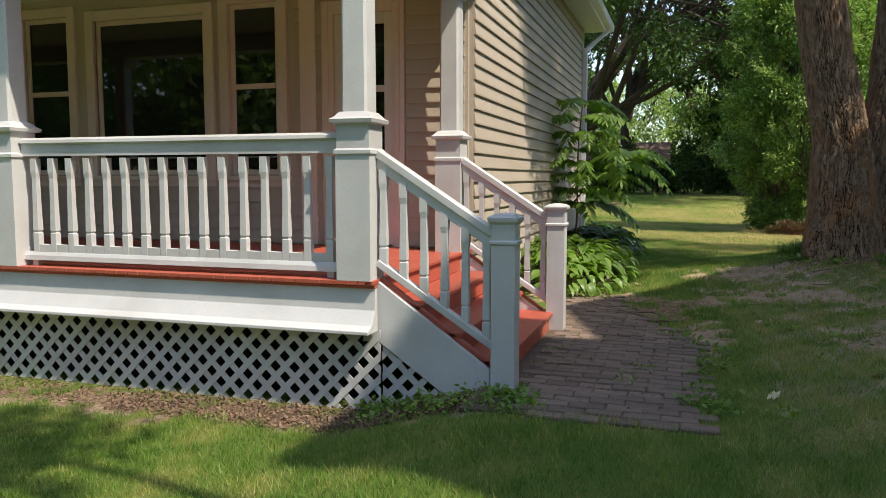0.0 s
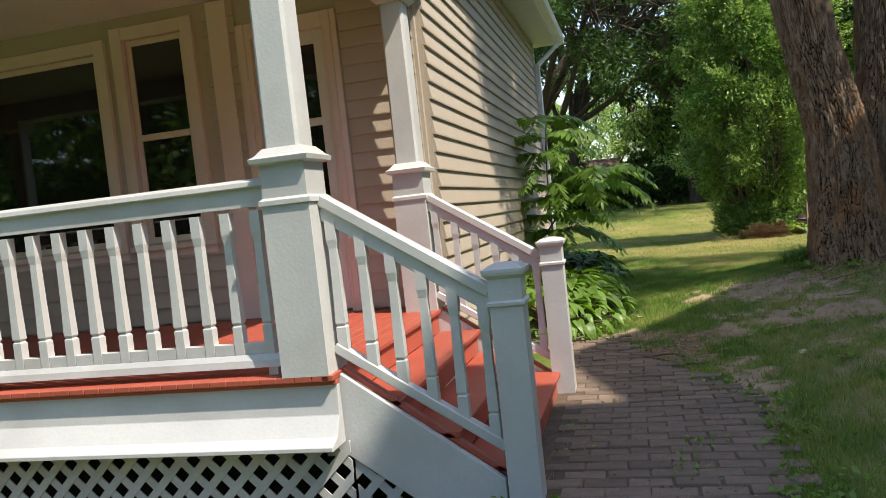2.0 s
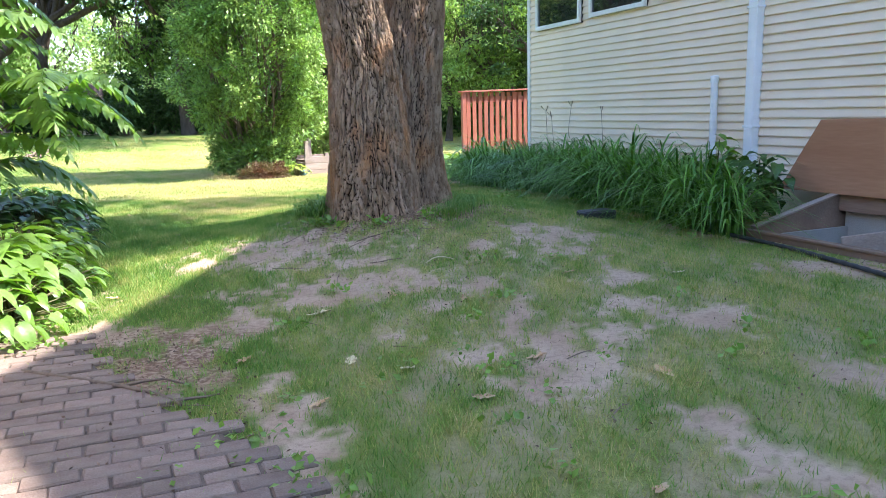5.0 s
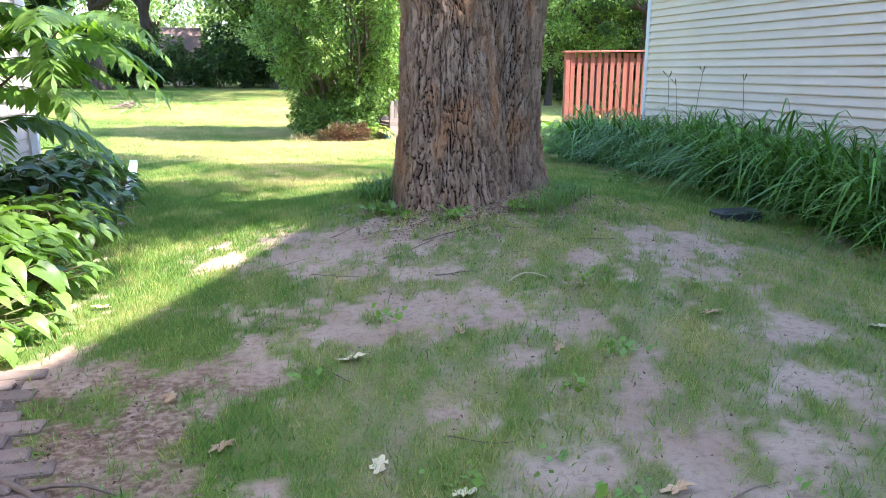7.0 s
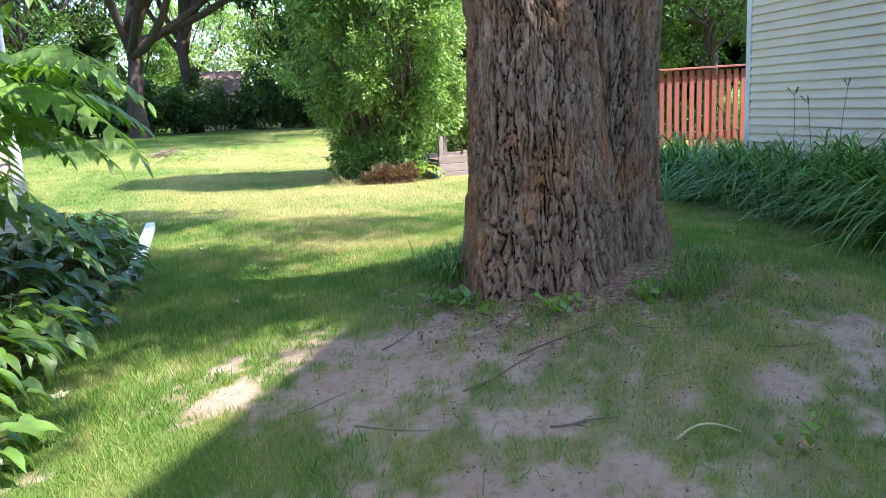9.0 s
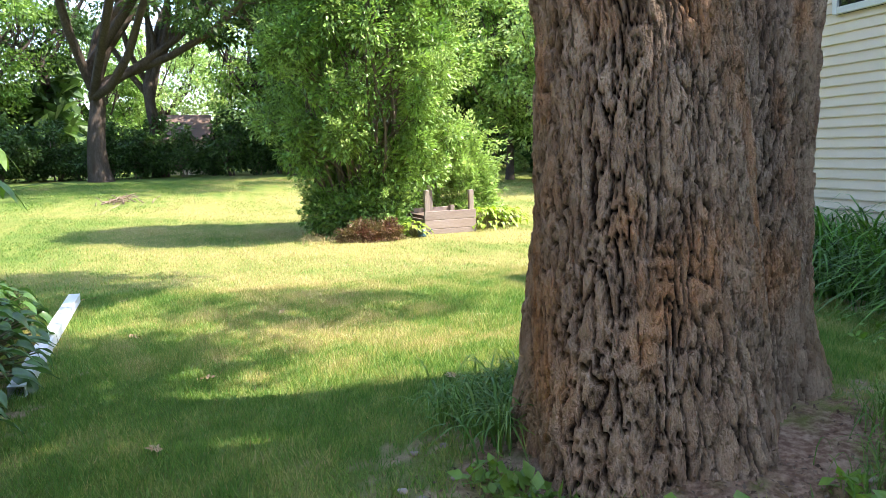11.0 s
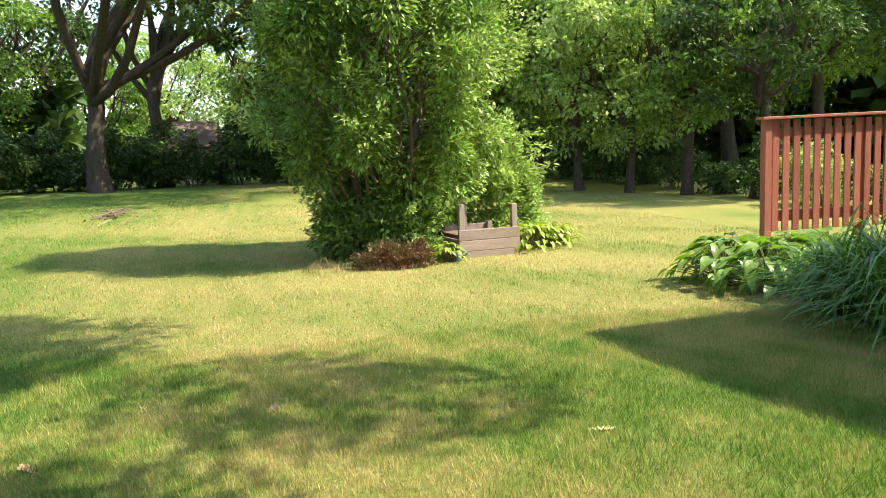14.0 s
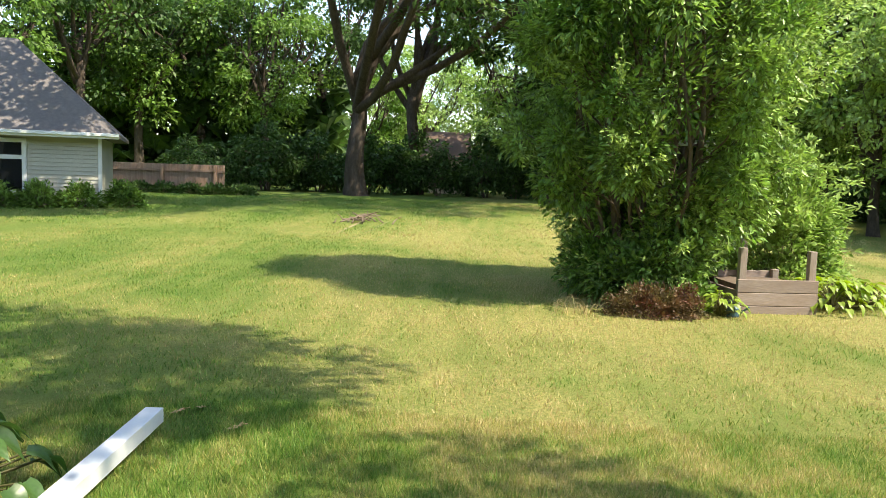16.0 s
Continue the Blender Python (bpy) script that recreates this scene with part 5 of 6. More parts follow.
for k, (x, y, s) in enumerate([(5.6, 25.5, 0.42), (6.0, 25.7, 0.42), (3.85, 24.75, 0.3), (6.35, 26.0, 0.36), (5.5, 26.1, 0.4), (5.95, 26.3, 0.4)]):
    hosta(x, y, s, 56, M_HOSTAY, "yellow-green hosta beside the garden box", "hostas in the bed", 370 + k)


def strap_clump(x, y, size, count, seed, name="daylily", label="arching dark green daylily clump along the beige wall", group="daylilies along the wall", material=None, lean=(0, 0)):
    """A fountain of long arching strap leaves."""
    rng = np.random.RandomState(seed)
    z = g(x, y)
    t = tagged(empty(name, (x, y, z)), label, name, group)
    n, m = count, 7
    a = rng.uniform(0, 6.283, n)
    base = np.stack([x + rng.normal(0, 0.10, n), y + rng.normal(0, 0.10, n), np.full(n, z - 0.01)], -1)
    d = np.stack([np.cos(a) + lean[0], np.sin(a) + lean[1], np.zeros(n)], -1)
    ln = size * rng.uniform(0.65, 1.25, n)
    reach = rng.uniform(0.4, 0.95, n) * ln
    rise = np.sqrt(np.maximum(ln ** 2 - reach ** 2, 0.05)) * rng.uniform(0.75, 0.95, n)
    w = rng.uniform(0.007, 0.017, n) * min(1.0, size)
    s = np.linspace(0, 1, m)
    horiz = (s ** 1.6)[None] * reach[:, None]
    vert = (s * 1.75 - s ** 2.6 * rng.uniform(0.95, 1.75, n)[:, None]) * rise[:, None]
    c = base[:, None] + d[:, None] * horiz[..., None] + np.array([0, 0, 1.0]) * vert[..., None]
    side = np.stack([-np.sin(a), np.cos(a), np.zeros(n)], -1)[:, None] * (w[:, None] * (1 - s ** 3 * 0.95))[..., None]
    fold = np.zeros((n, m, 3))
    fold[..., 2] = (w[:, None] * 0.6 * (1 - s))
    v = np.stack([c - side + fold, c, c + side + fold], 2).reshape(-1, 3)
    i = (np.arange(n)[:, None] * m + np.arange(m - 1)[None]).ravel()[:, None] * 3
    f = np.concatenate([i + [0, 1, 4, 3], i + [1, 2, 5, 4]], 0)
    soup("foliage", v, f, material or M_LILY, t)
    return t


rng = random.Random(9)
y = 10.35
k = 0
while y < 18.9:
    front = float(np.interp(y, [10, 10.9, 12.5, 14, 17, 19], [5.3, 5.15, 5.5, 5.75, 6.0, 6.1]))
    xs_ = [front, front + 0.55] if y < 17 else [front, front + 0.6, front + 1.2]
    for x in xs_:
        if y < 10.9 and x > 5.5:
            continue
        strap_clump(x + rng.uniform(-0.12, 0.12), y + rng.uniform(-0.12, 0.12), rng.uniform(1.0, 1.4), 190, 500 + k, lean=(-0.12, 0))
        k += 1
    y += 0.52
strap_clump(4.75, 25.72, 0.62, 46, 590, "iris", "light green strap-leaved plant in the garden box", "plants in the box", M_HOSTAY)
strap_clump(1.75, 24.35, 0.40, 16, 591, "dry_grass_tuft", "straw-coloured dry grass tuft beside the bed", "dry tufts", M_STRAW)
strap_clump(2.0, 24.25, 0.32, 12, 592, "dry_grass_tuft", "straw-coloured dry grass tuft beside the bed", "dry tufts", M_STRAW)

for k, (x, y) in enumerate([(6.6, 19.3), (6.95, 19.55), (7.35, 19.3), (7.0, 18.9), (7.5, 18.8), (6.5, 18.8)]):
    strap_clump(x, y, 1.0, 130, 640 + k, lean=(-0.12, 0))

for k, (x, y, h) in enumerate([(1.66, 12.85, 0.42), (1.58, 13.15, 0.36), (1.85, 13.3, 0.34), (3.2, 12.25, 0.26), (3.0, 11.95, 0.24), (2.75, 11.75, 0.2)]):
    strap_clump(x, y, h, 150, 660 + k, "grass_tuft", "tuft of long uncut grass at the foot of the tree", "grass tufts at the tree", M_GRASS)

# bare flower stalks above the daylilies
for k, (x, y, h) in enumerate([(5.9, 14.2, 1.35), (5.8, 14.6, 1.2), (5.95, 15.1, 1.3), (5.75, 13.3, 1.25), (5.8, 16.0, 1.2)]):
    st = tagged(empty("flower_stalk", (x, y, g(x, y))), "thin dry flower stalk rising from the daylilies", "stalk", "flower stalks")
    rg = np.random.RandomState(40 + k)
    tip = (x - 0.12 * rg.uniform(0.3, 1.5), y + rg.normal(0, 0.08), g(x, y) + h)
    v, f = join([tube(bent((x, y, g(x, y) - 0.02), tip, rg, 0.03, 8), np.linspace(0.005, 0.003, 8), 5)] + [tube(bent(tip, (tip[0] + rg.normal(0, 0.05), tip[1] + rg.normal(0, 0.05), tip[2] + 0.08), rg, 0.05, 4), (0.003, 0.003, 0.006, 0.004), 4) for _ in range(3)])
    soup("stem", v, f, M_TWIG, st)


# broad-leaved bush by the downspout
def broad_bush(x, y, h, spread, n, seed, material, label, name="broad_leaved_bush", leaf=0.2):
    rng = random.Random(seed)
    z = g(x, y)
    t = tagged(empty(name, (x, y, z)), label, "bush")
    meshes = [blade_mesh("leaf", leaf, leaf * 0.72, 0.25, d, material) for d in (0.3, 0.5)]
    stems = []
    for k in range(9):
        a = rng.uniform(0, 6.283)
        top = Vector((x + math.cos(a) * spread * rng.uniform(0.2, 1), y + math.sin(a) * spread * rng.uniform(0.2, 1), z + h * rng.uniform(0.6, 1.0)))
        stems.append(tube([(x, y, z - 0.02), ((x + top.x) / 2, (y + top.y) / 2, z + (top.z - z) * 0.62), tuple(top)], (0.012, 0.009, 0.005), 5))
        for i in range(n // 9):
            s = 1 - (i / (n / 9)) * 0.75
            p = Vector((x, y, z)).lerp(top, s) + Vector((rng.gauss(0, 0.07), rng.gauss(0, 0.07), 0.05))
            b = rng.uniform(0, 6.283)
            ob = link("leaf", meshes[i % 2], material, t)
            sc = rng.uniform(0.6, 1.2)
            ob.matrix_basis = Matrix.Translation(p) @ Euler((radians(rng.uniform(-30, 15)), radians(rng.uniform(-20, 20)), b)).to_matrix().to_4x4() @ Matrix.Diagonal((sc, sc, sc, 1))
    v, f = join(stems)
    soup("stem", v, f, M_STEM, t)
    return t


broad_bush(6.05, 11.35, 0.95, 0.5, 150, 61, M_HOSTA, "green broad-leaved bush beside the downspout")
broad_bush(6.1, 10.75, 0.75, 0.45, 110, 62, M_HOSTAD, "dark green broad-leaved bush beside the hatch")


# sapling with long feathered leaves against the house
def frond(start, heading, length, arch, rng, parent, material):
    """A pinnate leaf: an arching rib with paired pointed leaflets."""
    n = 13
    s = np.linspace(0, 1, 24)
    d = np.array((math.cos(heading), math.sin(heading), 0))
    rib = np.asarray(start) + d * (s * length)[:, None] + np.array((0, 0, 1.0)) * (length * (0.55 * s - arch * s ** 2))[:, None]
    v0, f0 = tube(rib[::3], np.linspace(0.006, 0.002, len(rib[::3])), 4)
    vs, fs = [v0], [f0]
    o = len(v0)
    side = np.array((-d[1], d[0], 0))
    for i in range(n):
        t = 0.2 + 0.78 * i / (n - 1)
        p = rib[int(t * 23)]
        tang = unit((rib[min(23, int(t * 23) + 1)] - rib[max(0, int(t * 23) - 1)])[None])[0]
        for sg in ((-1, 1) if i < n - 1 else (0,)):
            ax = unit((side * sg * 0.85 + tang * (0.5 if sg else 1.0) + np.array((0, 0, -0.35 - 0.3 * rng.random())))[None])[0]
            L = length * 0.25 * math.sin(math.pi * (0.25 + 0.62 * t)) * rng.uniform(0.85, 1.15)
            wd = unit(np.cross(ax, np.array((0, 0, 1.0)) + 0.2 * d)[None])[0] * L * 0.17
            up = np.cross(wd, ax) * 0.8
            pts = [p, p + ax * L * 0.3 + wd, p + ax * L * 0.3 + up * 0 , p + ax * L * 0.3 - wd, p + ax * L * 0.65 + wd * 0.8, p + ax * L * 0.65 - np.array((0, 0, L * 0.03)), p + ax * L * 0.65 - wd * 0.8, p + ax * L - np.array((0, 0, L * 0.1))]
            vs.append(np.array(pts))
            q = [(0, 1, 2, 2), (0, 2, 3, 3), (1, 4, 5, 2), (2, 5, 6, 3), (4, 7, 5, 5), (5, 7, 6, 6)]
            fs.append(("leaf", o, q, min(7, round(t * 23 / 3)) * 4))
            o += 8
    me = bpy.data.meshes.new("frond")
    faces = [tuple(x) for x in f0]
    for item in fs[1:]:
        for a in item[2]:
            face = tuple(dict.fromkeys(item[3] if k == 0 else k + item[1] for k in a))
            faces.append(face)
    me.from_pydata(np.concatenate(vs).tolist(), [], faces)
    return link("frond", me, material, parent)


sap = tagged(empty("sapling", (-1.88, 13.35, g(-1.88, 13.35))), "young sapling with long feathered leaves against the house", "sapling")
rng = random.Random(17)
nrg = np.random.RandomState(17)
stem_top = (-1.72, 13.2, 2.75)
path = bent((-1.88, 13.35, -0.05), stem_top, nrg, 0.02, 12)
v, f = tube(path, np.linspace(0.022, 0.010, 12), 7)
soup("stem", v, f, M_TWIG, sap, smooth=True)
v, f = tube(bent((-1.86, 13.33, 1.1), (-1.0, 12.75, 1.85), nrg, 0.05, 7), np.linspace(0.014, 0.007, 7), 6)
soup("branch", v, f, M_TWIG, sap, smooth=True)
for k in range(40):
    i = 4 + (k * 7 % 40) / 40 * 7.9
    p = path[min(11, int(i))]
    frond(p, k * 2.4 + rng.uniform(-0.3, 0.3), rng.uniform(0.75, 1.15), rng.uniform(0.65, 1.0), rng, sap, M_HOSTA)
for k in range(16):
    frond((-1.0 - 0.2 * (k % 3), 12.75 + 0.14 * (k % 3), 1.85 - 0.16 * (k % 3)), -1.6 + k * 0.3, rng.uniform(0.75, 1.1), rng.uniform(0.6, 1.0), rng, sap, M_HOSTA)

# ---- garden bed ----
gb = tagged(empty("garden_box", (4.62, 25.6, g(4.6, 25.6))), "weathered wooden raised garden box with tall corner posts", "garden box")
m_box = pose(4.70, 25.12, g(4.4, 25.3) - 0.04, 0, 0, 9)
for k in range(3):
    part("plank", box(-0.58, -0.02, -0.03 + k * 0.185, 0.58, 0.02, 0.148 + k * 0.185, 0.006, m=m_box), M_GREYWOOD, gb)
    part("plank", box(-0.52, 1.1, -0.03 + k * 0.185, 0.52, 1.14, 0.148 + k * 0.185, 0.006, m=m_box), M_GREYWOOD, gb)
for sx in (-0.53, 0.53):
    for k in range(2):
        part("plank", beam(m_box @ Vector((sx, 0.02, 0.1 + 0.17 * k)), m_box @ Vector((sx + (-0.12 if sx < 0 else 0.0), 1.1, 0.13 + 0.17 * k)), 0.035, 0.165), M_GREYWOOD, gb)
for sx, sy, h in ((-0.50, 0.06, 0.95), (0.50, 0.06, 0.92), (-0.02, 1.05, 1.0), (0.5, 1.05, 0.55)):
    part("post", box(sx - 0.05, sy - 0.045, -0.1, sx + 0.05, sy + 0.045, h, 0.006, m=m_box), M_POSTWOOD, gb)
part("soil", box(-0.5, 0.03, 0.0, 0.5, 1.09, 0.42, 0.0, m=m_box), M_TWIG, gb, "dark garden soil")


def mound(name, x, y, w, dp, h, n, leaf, material, label, cat, seed, shoots=0):
    """A rounded shrub of small leaves on twigs."""
    rg = np.random.RandomState(seed)
    z = g(x, y)
    t = tagged(empty(name, (x, y, z)), label, cat)
    d = unit(rg.normal(0, 1, (n, 3)))
    d[:, 2] = np.abs(d[:, 2])
    r = rg.uniform(0.35, 1, n) ** 0.4 * (1 + 0.14 * np.sin(7 * np.arctan2(d[:, 1], d[:, 0])) + 0.12 * np.sin(5 * d[:, 2] * 3))
    p = np.array((x, y, z)) + d * r[:, None] * (w / 2, dp / 2, h)
    leaf_soup("foliage", p, d, leaf, material, t, rng=rg, droop=0.1, aspect=0.5)
    tubes = []
    for k in range(22):
        e = unit(rg.normal(0, 1, (1, 3)))[0]
        e[2] = abs(e[2])
        tubes.append(tube(bent((x + e[0] * 0.05, y + e[1] * 0.05, z - 0.02), np.array((x, y, z)) + e * (w / 2.3, dp / 2.3, h * 0.9), rg, 0.06, 5), np.linspace(0.008, 0.003, 5), 4))
    v, f = join(tubes)
    soup("twig", v, f, M_TWIG, t)
    return t


mound("barberry_bush", 2.85, 24.45, 1.2, 0.6, 0.36, 4200, 0.05, M_BERB, "low red-brown barberry bush in the bed", "bush", 71)
mound("barberry_bush", 3.35, 24.6, 0.5, 0.5, 0.36, 1600, 0.05, M_BERB, "small red-brown barberry bush in the bed", "bush", 72)
mound("green_bush", 5.55, 27.6, 2.0, 1.8, 2.2, 13000, 0.115, M_LEAFL, "bright green spreading bush behind the garden box", "bush", 73)
mound("green_bush", 3.4, 25.2, 0.9, 0.7, 0.55, 1800, 0.10, M_LEAF, "low green bush at the foot of the tall shrub", "bush", 74)
# layered shoots of the bright bush
rg = np.random.RandomState(75)
pp, dd = [], []
for k in range(60):
    a = rg.uniform(0, 6.283)
    h = rg.uniform(0.5, 2.1)
    st = np.array((5.55 + 0.6 * math.cos(a), 27.6 + 0.5 * math.sin(a), h))
    o = np.array((math.cos(a), math.sin(a), 0.12))
    s = np.linspace(0, rg.uniform(0.4, 0.85), 16)[:, None]
    pp.append(st + o * s + rg.normal(0, 0.03, (16, 3)))
    dd.append(np.repeat(o[None], 16, 0) + rg.normal(0, 0.5, (16, 3)) * [1, 1, 0.2])
lay = tagged(empty("green_bush", (5.55, 27.6, 0)), "bright green layered outer shoots of a bush", "bush")
leaf_soup("foliage", np.concatenate(pp), np.concatenate(dd), 0.13, M_LEAFL, lay, rng=rg, droop=0.05)

# blue-grey watering can at the bed's edge
wc = tagged(empty("watering_can", (4.0, 24.72, g(4.0, 24.72))), "small blue-grey watering can on its side", "watering can")
M_BLUE = mat("blue_plastic", (0.06, 0.12, 0.17), rough=0.4, scale=6, fine=50, bump=0.05, var=0.06)
zc = g(4.0, 24.72)
part("body", lathe([(0.075, zc), (0.085, zc + 0.02), (0.085, zc + 0.12), (0.06, zc + 0.145)], 16, (4.0, 24.72)), M_BLUE, wc, smooth=False)
part("spout", beam((4.07, 24.70, zc + 0.04), (4.2, 24.67, zc + 0.15), 0.025, 0.025, 0.006), M_BLUE, wc)
v, f = tube([(3.93, 24.72, zc + 0.12), (3.90, 24.72, zc + 0.17), (3.98, 24.72, zc + 0.22), (4.05, 24.72, zc + 0.14)], [0.008] * 4, 6)
soup("handle", v, f, M_BLUE, wc)

# white arbour behind the shrub
ar = tagged(empty("garden_arbor", (4.1, 28.2, g(4.1, 28.2))), "white painted garden arbor half hidden by the shrub", "arbor")
z0 = g(4.1, 28.2)
for x in (3.75, 4.45):
    part("post", box(x - 0.04, 28.16, z0 - 0.1, x + 0.04, 28.24, z0 + 2.5), M_WHITE, ar)
for k in range(6):
    part("slat", box(3.79, 28.19, z0 + 0.5 + k * 0.2, 4.41, 28.21, z0 + 0.56 + k * 0.2), M_WHITE, ar)
part("beam", box(3.55, 28.15, z0 + 2.4, 4.65, 28.25, z0 + 2.5), M_WHITE, ar)

# pile of sticks and mulch far out on the lawn
pile = tagged(empty("stick_pile", (-3.5, 38.2, g(-3.5, 38.2))), "small heap of cut sticks on the lawn", "stick pile")
rg = np.random.RandomState(81)
for k in range(26):
    a, c = rg.uniform(0, 3.14), rg.normal(0, 0.35, 2)
    L = rg.uniform(0.4, 1.0)
    zp = g(-3.5, 38.2) + rg.uniform(0.03, 0.3) * max(0.1, 1 - np.hypot(*c))
    q0 = (-3.5 + c[0] - L / 2 * math.cos(a), 38.2 + c[1] - L / 2 * math.sin(a), max(zp - rg.uniform(0, 0.1), g(-3.5, 38.2) + 0.02))
    q1 = (-3.5 + c[0] + L / 2 * math.cos(a), 38.2 + c[1] + L / 2 * math.sin(a), zp + rg.uniform(0, 0.2))
    v, f = tube(bent(q0, q1, rg, 0.03, 5), np.linspace(0.025, 0.012, 5), 5)
    soup("stick", v, f, M_TWIG, pile)

# ---- far cottage and fence ----
# Cottage siding with its shade put into a darker, greyer colour.
M_SIDINGSHADE = mat("shade_toned_siding", (0.42, 0.40, 0.32), (0.48, 0.455, 0.37), rough=0.5, scale=1.0, fine=80, bump=0.08, var=0.03, dirt=(0.30, 0.29, 0.24), dirt_amount=0.25)
cot = tagged(empty("cottage"), "beige sided cottage with a grey shingled hip roof", "house")
cw = part("wall", box(-8, 0, -0.4, 0, 6, 2.75, 0), M_SIDINGSHADE, cot)
me = lap_mesh("plank", 8.0, 0.14, "x", -1)
courses(cw, me, M_SIDINGSHADE, (-8.0, -0.002), 0.15, 2.7, 0.14)
part("corner_board", box(-0.09, -0.05, 0, 0.03, 0.05, 2.75), M_TRIM, cot)
hip = bmesh.new()
low = [hip.verts.new(p) for p in ((-8.6, -0.6, 2.72), (0.6, -0.6, 2.72), (0.6, 6.6, 2.72), (-8.6, 6.6, 2.72))]
eave = [hip.verts.new(p) for p in ((-8.6, -0.6, 2.86), (0.6, -0.6, 2.86), (0.6, 6.6, 2.86), (-8.6, 6.6, 2.86))]
rid = [hip.verts.new(p) for p in ((-5.0, 3.0, 6.3), (-3.0, 3.0, 6.3))]
hip.faces.new(low[::-1])
for i in range(4):
    hip.faces.new((low[i], low[(i + 1) % 4], eave[(i + 1) % 4], eave[i]))
hip.faces.new((eave[0], eave[1], rid[1], rid[0]))
hip.faces.new((eave[1], eave[2], rid[1]))
hip.faces.new((eave[2], eave[3], rid[0], rid[1]))
hip.faces.new((eave[3], eave[0], rid[0]))
part("roof", hip, M_ROOF, cot)
part("fascia", box(-8.6, -0.63, 2.68, 0.62, -0.602, 2.87), M_TRIM, cot)
part("gutter", box(-8.6, -0.72, 2.76, 0.62, -0.632, 2.86), M_METAL, cot)
# Black box in place of the cottage's unlit inside.
w = part("window", box(-3.45, -0.045, 0.75, -2.35, -0.01, 2.55), M_SHADEBLACK, cot)
for a in ((-3.5, -3.36), (-2.44, -2.3)):
    part("frame", box(a[0], -0.1, 0.7, a[1], -0.045, 2.6), M_TRIM, w)
for a in ((0.7, 0.84), (1.9, 2.04), (2.46, 2.6)):
    part("frame", box(-3.36, -0.1, a[0], -2.44, -0.045, a[1]), M_TRIM, w)
part("pane", box(-3.36, -0.07, 0.84, -2.44, -0.06, 2.46, 0), M_GLASS, w)
cot.matrix_basis = pose(-13.1, 40.2, g(-13, 40.2) - 0.36, 0, 0, 24)

M_FENCE = mat("brown_fence_wood", (0.30, 0.19, 0.13), (0.37, 0.25, 0.18), rough=0.75, scale=2, fine=30, bump=0.25, var=0.12, stretch=(1, 1, 0.2))
fen = tagged(empty("wooden_fence", (-16.6, 50, g(-14, 50))), "brown wooden board fence behind the cottage", "fence")
FZ = g(-13.5, 50) - 0.5
for k in range(58):
    x = -20.9 + k * 0.148
    part("board", box(x, 50.05, FZ + 0.05, x + 0.14, 50.075, FZ + 1.85, 0.004), M_FENCE, fen)
for z in (0.55, 1.5):
    part("rail", box(-20.9, 49.98, FZ + z, -12.3, 50.05, FZ + z + 0.1), M_FENCE, fen)
for k in range(4):
    part("post", box(-20.6 + k * 2.6, 49.9, FZ - 0.1, -20.48 + k * 2.6, 49.98, FZ + 1.8), M_FENCE, fen)
for k, (x, y) in enumerate([(-13.4, 39.4), (-14.6, 38.9), (-15.8, 38.4), (-17.0, 37.8), (-12.5, 40.6), (-18.2, 37.2)]):
    mound("low_shrub", x, y, 1.5, 0.9, 0.75, 1400, 0.16, M_LEAF, "low green planting along the cottage wall", "shrub", 600 + k)
for k in range(7):
    mound("low_shrub", -18.5 + k * 1.2, 49.3, 1.5, 0.8, 0.4, 900, 0.16, M_LEAFD, "low dark planting along the fence", "shrub", 620 + k)

# roof of a house among the trees
M_BROWNROOF = mat("brown_shingle", (0.16, 0.10, 0.075), (0.21, 0.14, 0.10), rough=0.95, scale=9, fine=120, bump=0.5, var=0.18)
fh = tagged(empty("far_house", (-2.6, 64, 0)), "brown roofed house half hidden by trees", "house")
part("wall", box(-4.1, 64, 0, -1.7, 69, 2.65, 0), M_SIDING2, fh)
part("roof", prism([(63.4, 2.6), (63.4, 2.72), (66.5, 4.5), (69.6, 2.72), (69.6, 2.6)], "x", -4.4, -1.4), M_BROWNROOF, fh)

# ---- small things in the yard ----
def twig(x, y, length, turn, r, seed, label="dry fallen twig on the bare earth", forks=0):
    rg = np.random.RandomState(seed)
    t = tagged(empty("twig", (x, y, g(x, y))), label, "twig", "fallen twigs")
    c, s = math.cos(radians(turn)), math.sin(radians(turn))
    a, b = (x - c * length / 2, y - s * length / 2), (x + c * length / 2, y + s * length / 2)
    pts = bent((*a, 0), (*b, 0), rg, 0.06, 9)
    pts[:, 2] = height(pts[:, 0], pts[:, 1]) + r * 0.9 + 0.004
    tubes = [tube(pts, np.linspace(r, r * 0.5, 9), 6)]
    for k in range(forks):
        i = rg.randint(3, 8)
        d = rg.uniform(0.1, 0.3) * length
        an = radians(turn) + rg.choice([-1, 1]) * rg.uniform(0.5, 1.0)
        e = pts[i] + np.array((math.cos(an) * d, math.sin(an) * d, 0))
        e[2] = g(e[0], e[1]) + r
        tubes.append(tube(bent(pts[i], e, rg, 0.05, 4), np.linspace(r * 0.6, r * 0.3, 4), 5))
    v, f = join(tubes)
    soup("stem", v, f, M_TWIG, t, smooth=True)


twig(-0.68, 8.68, 1.3, -50, 0.018, 1, "long dry fallen branch beside the brick landing", 3)
